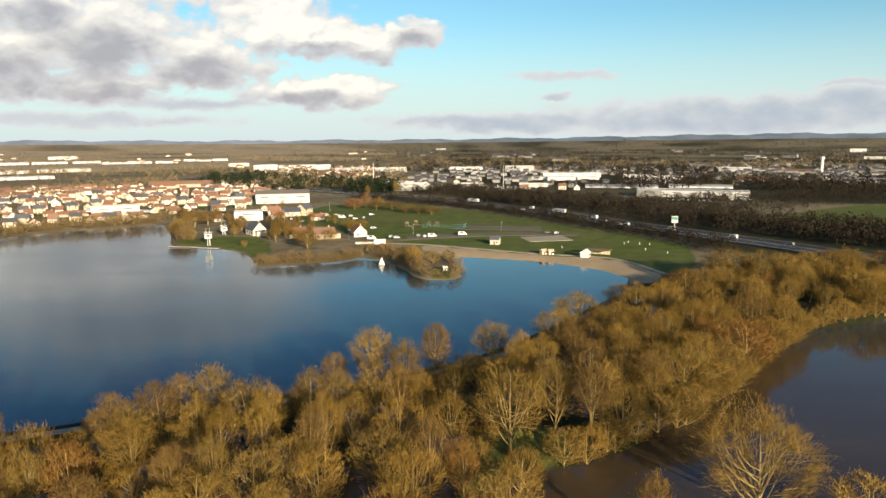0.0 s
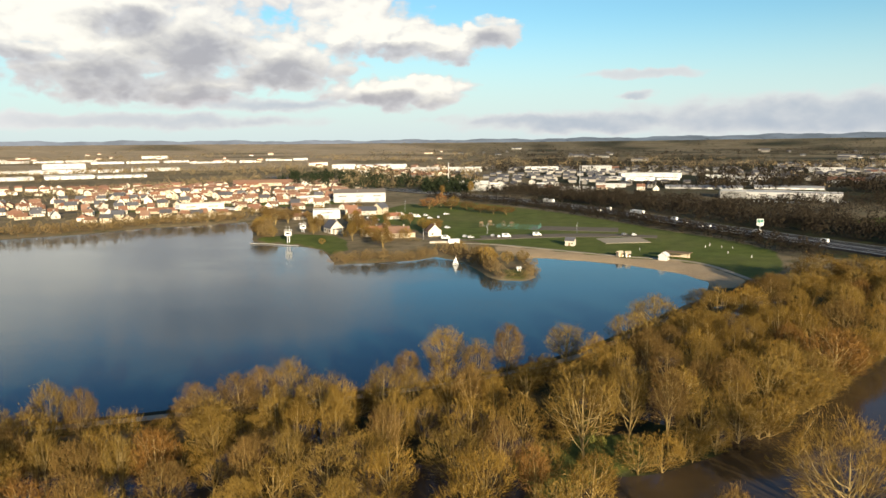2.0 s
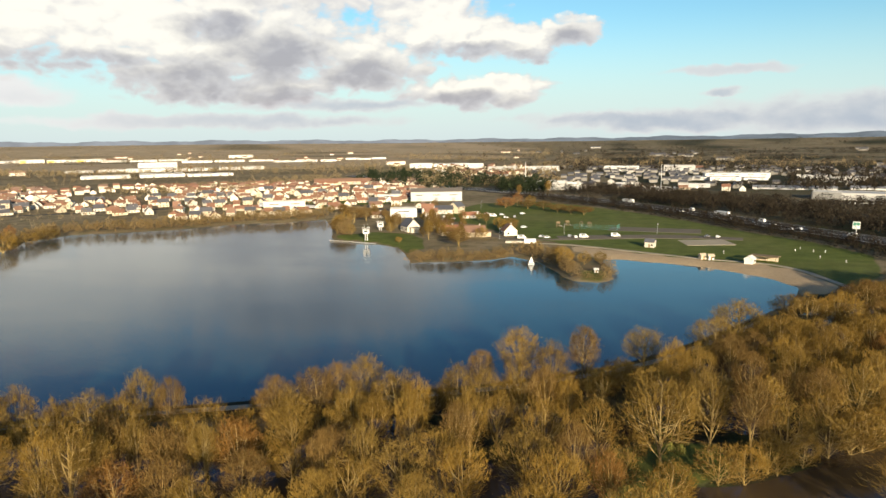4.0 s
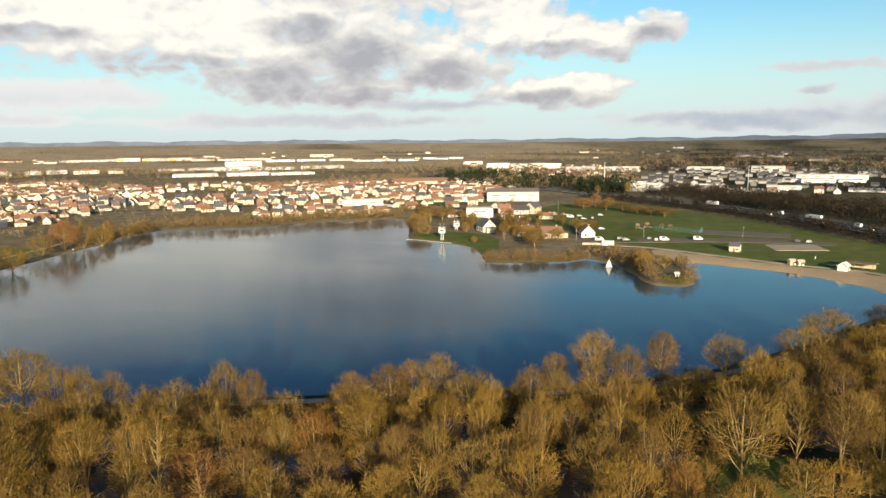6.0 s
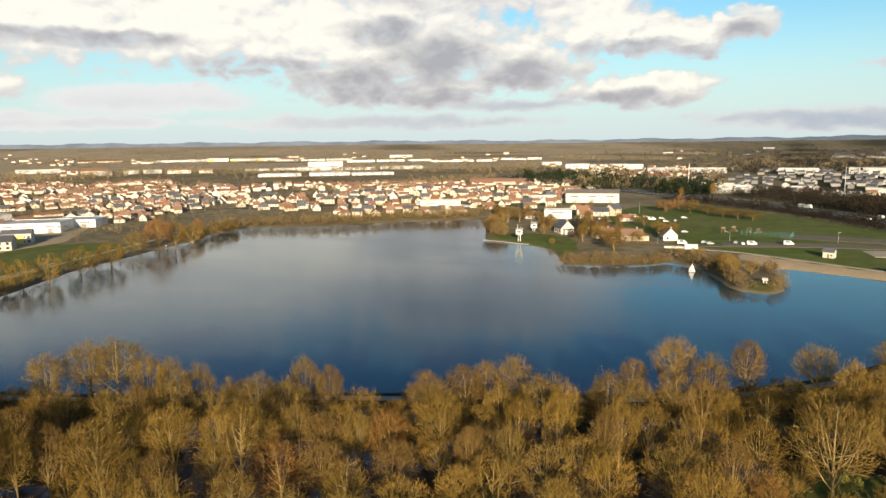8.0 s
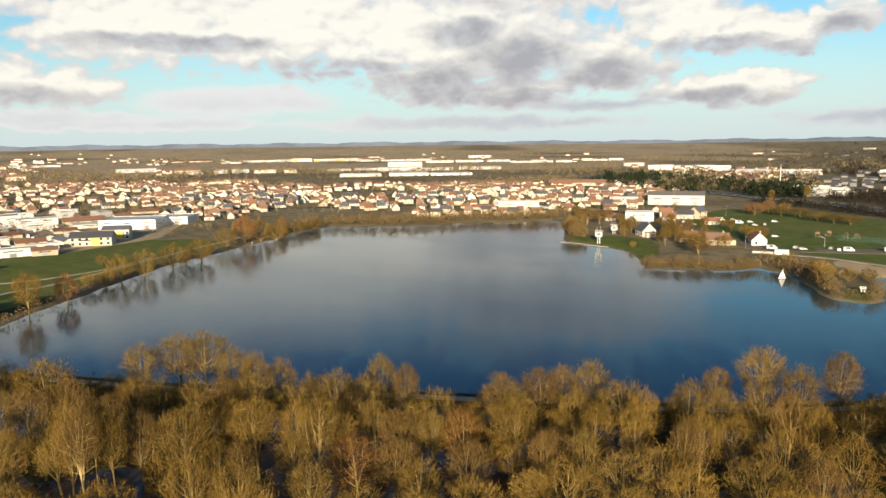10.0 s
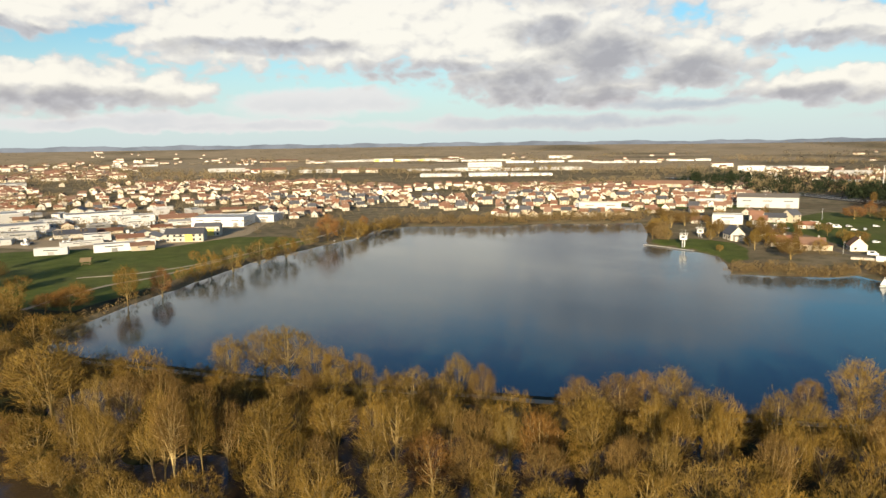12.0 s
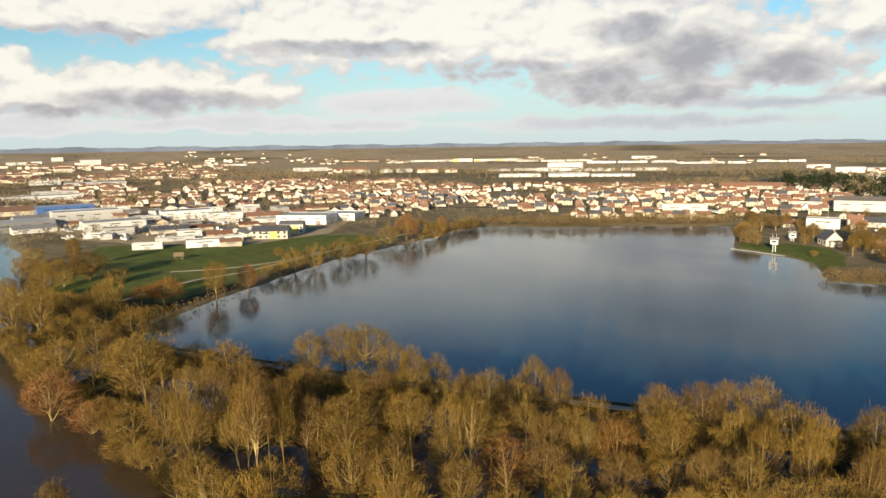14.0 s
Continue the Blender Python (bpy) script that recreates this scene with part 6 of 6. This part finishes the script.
def judges_tower(label, k):
    root = tagged(new("lookout_tower"), label, "tower")
    leg = Soup()
    leg.tube((0, 0, -0.3), (0, 0, 4.6 * k), 0.16, 0.16, 8)
    lm = leg.mesh("leg", M["paint_white"])
    for x in (-1, 1):
        for y in (-1, 1):
            part("leg", lm, root).matrix_basis = pose(x * 0.7, y * 0.7, 0)
    s = Soup()
    s.box(-2.2, 2.2, -1.8, 1.8, 4.5 * k, 4.7 * k)
    part("platform", s.mesh("platform", M["concrete"]), root)
    s = Soup()
    s.box(-2.0, 2.0, -1.6, 1.6, 4.7 * k, 4.7 * k + 2.5)
    part("cabin", s.mesh("cabin", M["paint_white"]), root)
    top = 4.7 * k + 2.5
    s = Soup()
    s.box(-2.3, 2.3, -1.9, 1.9, top, top + 0.16)
    part("roof", s.mesh("roof", M["concrete"]), root)
    s = Soup()
    for x in (-2.2, 0, 2.2):
        for y in (-1.8, 1.8):
            s.tube((x, y, top + 0.16), (x, y, top + 1.2), 0.05, 0.05, 6)
    s.ring(4.5, 3.7, 0.06, top + 1.15, top + 1.23)
    s.ring(4.5, 3.7, 0.06, top + 0.62, top + 0.68)
    part("railing", s.mesh("railing", M["paint_white"]), root, "white roof railing")
    for x in (-1.2, 0.9):
        s = Soup()
        s.tube((x, 0.4, top + 0.16), (x, 0.4, top + 3.6), 0.09, 0.05, 6)
        part("aerial", s.mesh("aerial", M["paint_white"]), root, "slim white aerial")
    s = Soup()
    s.box(-1.2, 1.2, -0.05, 0.05, 0, 1.0)
    part("window", s.mesh("window", M["glass_dark"]), root).matrix_basis = pose(0, -1.62, 4.7 * k + 1.0)
    s = Soup()
    for i in range(12):
        s.box(-0.5, 0.5, -1.8 - 0.28 * (12 - i), -1.8 - 0.28 * (11 - i) + 0.04, 4.5 * k * (i + 1) / 12 - 0.06, 4.5 * k * (i + 1) / 12)
    part("stairs", s.mesh("stairs", M["steel"]), root)
    return root


stand(judges_tower("white lookout tower with cabin on stilts by the jetty", 1.0), -146, 434, 10)
stand(judges_tower("low white lookout cabin on stilts on the grass", 0.55), -151, 481, 30)

jetty = tagged(new("jetty"), "pale concrete jetty along the village shore", "jetty")
deck = Soup()
deck.box(0, 17.5, -1.0, 1.0, 0.35, 0.6)
dm = deck.mesh("deck", M["concrete"])
part("deck", dm, jetty).matrix_basis = pose(-171, 433.5, 0, 0, 0, -11)
part("deck", dm, jetty).matrix_basis = pose(-153.6, 429.0, 0, 0, 0, -15)
post = Soup()
post.tube((0, 0, -2.4), (0, 0, 0.5), 0.15, 0.15, 8, True)
pm = post.mesh("pile", M["timber"])
for i in range(8):
    part("pile", pm, jetty).matrix_basis = pose(-170 + i * 4.5, 432.6 - i * 1.05, 0)

boat = tagged(new("sailing_boat"), "small white dinghy with raised white sail moored in the cove", "boat")
s = Soup()
for k in (0, 1, 2, 3, 4, 5):
    u0, u1 = -2.2 + k * 0.8, -2.2 + (k + 1) * 0.8
    w0, w1 = 0.8 * math.sqrt(max(0.02, 1 - (u0 / 2.7) ** 2)), 0.8 * math.sqrt(max(0.02, 1 - (u1 / 2.7) ** 2))
    s.add([(u0, -w0, 0.5), (u1, -w1, 0.5), (u1, w1, 0.5), (u0, w0, 0.5), (u0, -w0 * .5, -0.15), (u1, -w1 * .5, -0.15), (u1, w1 * .5, -0.15), (u0, w0 * .5, -0.15)],
          [(0, 1, 2, 3), (4, 7, 6, 5), (0, 4, 5, 1), (2, 6, 7, 3)] + ([(0, 3, 7, 4)] if k == 0 else []) + ([(1, 5, 6, 2)] if k == 5 else []))
part("hull", s.mesh("hull", M["paint_white"]), boat)
s = Soup()
s.tube((0.6, 0, 0.4), (0.6, 0, 6.0), 0.05, 0.03, 6)
part("mast", s.mesh("mast", M["steel"]), boat)
s = Soup()
s.add([(0.5, 0, 0.9), (-1.9, 0.35, 0.9), (0.5, 0.02, 5.8), (-1.0, 0.4, 2.6), (0.52, 0.03, 0.9), (-1.88, 0.38, 0.9), (0.52, 0.05, 5.8), (-0.98, 0.43, 2.6)], [(0, 1, 3), (0, 3, 2), (4, 7, 5), (4, 6, 7)])
part("sail", s.mesh("sail", M["paint_white"]), boat)
s = Soup()
s.add([(0.75, 0, 0.8), (2.3, -0.1, 0.7), (0.7, 0, 4.8), (0.75, 0.03, 0.8), (2.3, -0.07, 0.7), (0.7, 0.03, 4.8)], [(0, 1, 2), (3, 5, 4)])
part("foresail", s.mesh("foresail", M["paint_white"]), boat)
boat.matrix_basis = pose(-32.5, 366, 0.0, 0, 0, 35) @ Matrix.Scale(0.75, 4)


def cabin(label, w, d, h, wall, roof):
    root = tagged(new("cabin"), label, "cabin")
    s = Soup()
    s.gable(-w / 2, w / 2, -d / 2, d / 2, -0.4, h, h + d * 0.35)
    part("walls", s.mesh("walls", wall), root)
    s = Soup()
    s.roof(-w / 2, w / 2, -d / 2, d / 2, h, h + d * 0.35)
    part("roof", s.mesh("roof", roof), root)
    s = Soup()
    s.box(-0.5, 0.5, -d / 2 - 0.06, -d / 2 + 0.05, 0, 2.0)
    part("door", s.mesh("door", M["timber"]), root)
    s = Soup()
    s.box(w * 0.2, w * 0.2 + 1, -d / 2 - 0.06, -d / 2 + 0.05, 1.0, 1.9)
    part("window", s.mesh("window", M["glass_dark"]), root)
    return root


stand(cabin("white lifeguard cabin with dark roof on the beach meadow", 5.4, 4.6, 3.2, M["render_white"], M["roof_slate"]), 32, 426, -20)
stand(cabin("small cream beach hut beside the sand", 3.2, 2.4, 2.2, M["render_cream"], M["render_cream"]), 56, 388, 30)
stand(cabin("small white beach hut beside the sand", 2.6, 2.2, 2.2, M["paint_white"], M["render_cream"]), 60, 387, 10)
stand(cabin("white hut on the peninsula lawn", 1.6, 1.4, 1.6, M["paint_white"], M["paint_white"]), 1, 342, 10)

stand(cabin("small white gabled hut beside the beach shelter", 4.6, 4.2, 2.6, M["paint_white"], M["paint_white"]), 77.5, 378, 60)

shelter = tagged(new("beach_shelter"), "open timber beach shelter with pale flat roof", "shelter")
post = Soup()
post.tube((0, 0, -0.3), (0, 0, 2.8), 0.12, 0.12, 6)
pm = post.mesh("post", M["timber"])
for x in (-6, -2, 2, 6):
    for y in (-2.5, 2.5):
        part("post", pm, shelter).matrix_basis = pose(x, y, 0)
s = Soup()
s.box(-7, 7, -3.4, 3.4, 2.8, 3.1)
part("roof", s.mesh("roof", M["timber"]), shelter)
s = Soup()
s.box(-6, 6, 2.3, 2.45, 0, 2.8)
part("back_wall", s.mesh("back_wall", M["render_cream"]), shelter)
stand(shelter, 86, 385, -28)

hut = tagged(new("picnic_shelter"), "open timber picnic shelter on the west meadow", "shelter")
post = Soup()
post.tube((0, 0, -0.3), (0, 0, 2.4), 0.12, 0.12, 6)
pm = post.mesh("post", M["timber"])
for x in (-2.2, 2.2):
    for y in (-1.8, 1.8):
        part("post", pm, hut).matrix_basis = pose(x, y, 0)
s = Soup()
s.roof(-2.6, 2.6, -2.2, 2.2, 2.4, 4.0)
part("roof", s.mesh("roof", M["timber"]), hut)
s = Soup()
s.box(-1.6, 1.6, -0.6, 0.6, 0.68, 0.76)
s.box(-1.4, -1.2, -0.4, 0.4, 0, 0.68)
s.box(1.2, 1.4, -0.4, 0.4, 0, 0.68)
part("table", s.mesh("table", M["timber"]), hut)
stand(hut, -402, 188, 55)

sign = tagged(new("road_sign"), "tall green and white direction sign beside the motorway", "road sign")
s = Soup()
s.tube((0, 0, -0.4), (0, 0, 11.5), 0.25, 0.2, 8)
part("post", s.mesh("post", M["steel"]), sign)
s = Soup()
s.box(-2.0, 2.0, -0.12, 0.12, 7.2, 11.6)
panel = part("panel", s.mesh("panel", M["paint_white"]), sign, "white sign panel")
s = Soup()
s.box(-1.7, 1.7, -0.17, -0.125, 9.2, 11.2)
part("upper_field", s.mesh("upper_field", M["sign_green"]), panel, "green field")
s = Soup()
for i in range(3):
    s.box(-1.5, 0.9 - 0.5 * i, -0.15, -0.125, 7.6 + i * 0.5, 7.85 + i * 0.5)
part("text_bars", s.mesh("text_bars", M["sign_green"]), panel)
stand(sign, 154, 464, -18)


def mast(label, tall, r, mat, head=True):
    root = tagged(new("lamp_mast"), label, "mast")
    s = Soup()
    s.tube((0, 0, -0.5), (0, 0, tall), r, r * 0.55, 8)
    part("pole", s.mesh("pole", mat), root)
    if head:
        s = Soup()
        s.box(-0.1, 0.9, -0.15, 0.15, tall - 0.1, tall + 0.1)
        part("lamp_head", s.mesh("lamp_head", M["steel"]), root)
    return root


stand(mast("tall pale lighting mast beside the warehouses", 34, 0.5, M["paint_white"]), -86, 880)
stand(mast("pale lighting mast near the motorway", 30, 0.45, M["steel"]), 76, 880)
for x, y, h in ((-172, 633, 14), (-152, 660, 16), (-60, 445, 7), (-20, 470, 7), (40, 478, 7), (-100, 620, 9)):
    stand(mast("slim street lighting mast", h, 0.09, M["steel"]), x, y)
wt = tagged(new("water_tower"), "slender white tower above the far houses", "tower")
s = Soup()
s.tube((0, 0, -1), (0, 0, 21), 2.6, 2.2, 14)
part("shaft", s.mesh("shaft", M["paint_white"]), wt)
s = Soup()
s.tube((0, 0, 20.8), (0, 0, 24), 2.2, 3.6, 14)
s.tube((0, 0, 24), (0, 0, 27), 3.6, 3.4, 14, True)
part("tank", s.mesh("tank", M["paint_white"]), wt)
stand(wt, 667, 1243)

# teal mesh fence round the play area, and the climbing frames beside it
fence = tagged(new("play_fence"), "teal mesh fence round the playground", "fence")
teal = material("teal_mesh", (0.06, 0.20, 0.165), 0.6, 0.1)
p0 = Soup()
p0.tube((0, 0, -0.3), (0, 0, 3.2), 0.06, 0.06, 6)
p0 = p0.mesh("post", teal)
rail = Soup()
for z in (0.2, 1.6, 3.1):
    rail.box(0, 3, -0.03, 0.03, z, z + 0.06)
for i in range(5):
    rail.box(0.6 * i, 0.6 * i + 0.05, -0.02, 0.02, 0.2, 3.1)
rail = rail.mesh("fence_panel", teal)
for i in range(11):
    part("post", p0, fence).matrix_basis = pose(-15 + 3 * i, 0, 0)
    if i < 10:
        part("fence_panel", rail, fence).matrix_basis = pose(-15 + 3 * i, 0, 0)
for i in range(4):
    part("fence_panel", rail, fence).matrix_basis = pose(15, 3 * i, 0, 0, 0, 90)
stand(fence, 0, 499, -12)


def play_frame(label):
    root = tagged(new("climbing_frame"), label, "playground", group="play frames in the meadow")
    s = Soup()
    for x in (-1, 1):
        for y in (-1, 1):
            s.tube((x, y, -0.2), (x, y, 3.0), 0.09, 0.09, 6)
    part("frame", s.mesh("frame", M["timber"]), root)
    s = Soup()
    s.box(-1.1, 1.1, -1.1, 1.1, 1.4, 1.55)
    part("platform", s.mesh("platform", M["timber"]), root)
    s = Soup()
    s.roof(-1.1, 1.1, -1.1, 1.1, 3.0, 4.0, 0.2, 0.08)
    part("roof", s.mesh("roof", M["timber"]), root)
    s = Soup()
    s.add([(1.1, -0.4, 1.5), (1.1, 0.4, 1.5), (4.0, 0.4, 0.2), (4.0, -0.4, 0.2), (1.1, -0.4, 1.6), (1.1, 0.4, 1.6), (4.0, 0.4, 0.3), (4.0, -0.4, 0.3)], [(0, 1, 2, 3), (4, 7, 6, 5), (0, 3, 7, 4), (1, 5, 6, 2)])
    part("slide", s.mesh("slide", M["steel"]), root)
    return root


f0 = stand(play_frame("timber climbing frame with slide in the meadow"), -20, 516, 30)
for x, y, a in ((-10, 512, 80), (-4, 508, 140), (-26, 508, 10)):
    copy_thing(f0, pose(x, y, height_at(x, y), 0, 0, a))

# retaining wall at the lakeside terrace, and a terrace building
wall = tagged(new("terrace"), "white low terrace building at the head of the cove", "building")
s = Soup()
s.box(-9.5, 9.5, -1.2, 1.2, -0.8, 1.1)
part("base", s.mesh("base", M["render_white"]), wall)
s = Soup()
s.box(2, 9, -3.5, -1.2, -0.8, 2.6)
part("kiosk", s.mesh("kiosk", M["paint_white"]), wall)
s = Soup()
s.box(1.7, 9.3, -3.8, -1.0, 2.6, 2.8)
part("roof", s.mesh("roof", M["paint_white"]), wall)
stand(wall, -45, 433, 8)

# posts and marker buoys
s = Soup()
s.tube((0, 0, -0.5), (0, 0, 0.9), 0.35, 0.35, 10, True)
s.tube((0, 0, 0.9), (0, 0, 1.5), 0.35, 0.05, 10)
bm0 = s.mesh("buoy", M["paint_white"])
tagged(new("marker_buoy", bm0), "white marker buoy by the west bank", "buoy").matrix_basis = pose(-357, 338, 0)

marker = Soup()
marker.tube((0, 0, -0.3), (0, 0, 1.1), 0.16, 0.14, 8, True)
marker.tube((0, 0, 1.1), (0, 0, 1.35), 0.24, 0.12, 8, True)
marker = marker.mesh("marker_post", M["paint_white"])
for x, y in (((109.2, 419.1), (118.0, 417.4), (115.9, 397.6), (124.6, 385.4), (70.1, 409.0), (113.4, 425.6), (123.5, 415.6))):
    stand(tagged(new("marker_post", marker), "short white marker post in the beach meadow", "post", "marker posts in the meadow"), x, y)
stand(mast("slim pale lamp mast standing in the flood", 6.5, 0.09, M["paint_white"]), -358.8, 84.8)
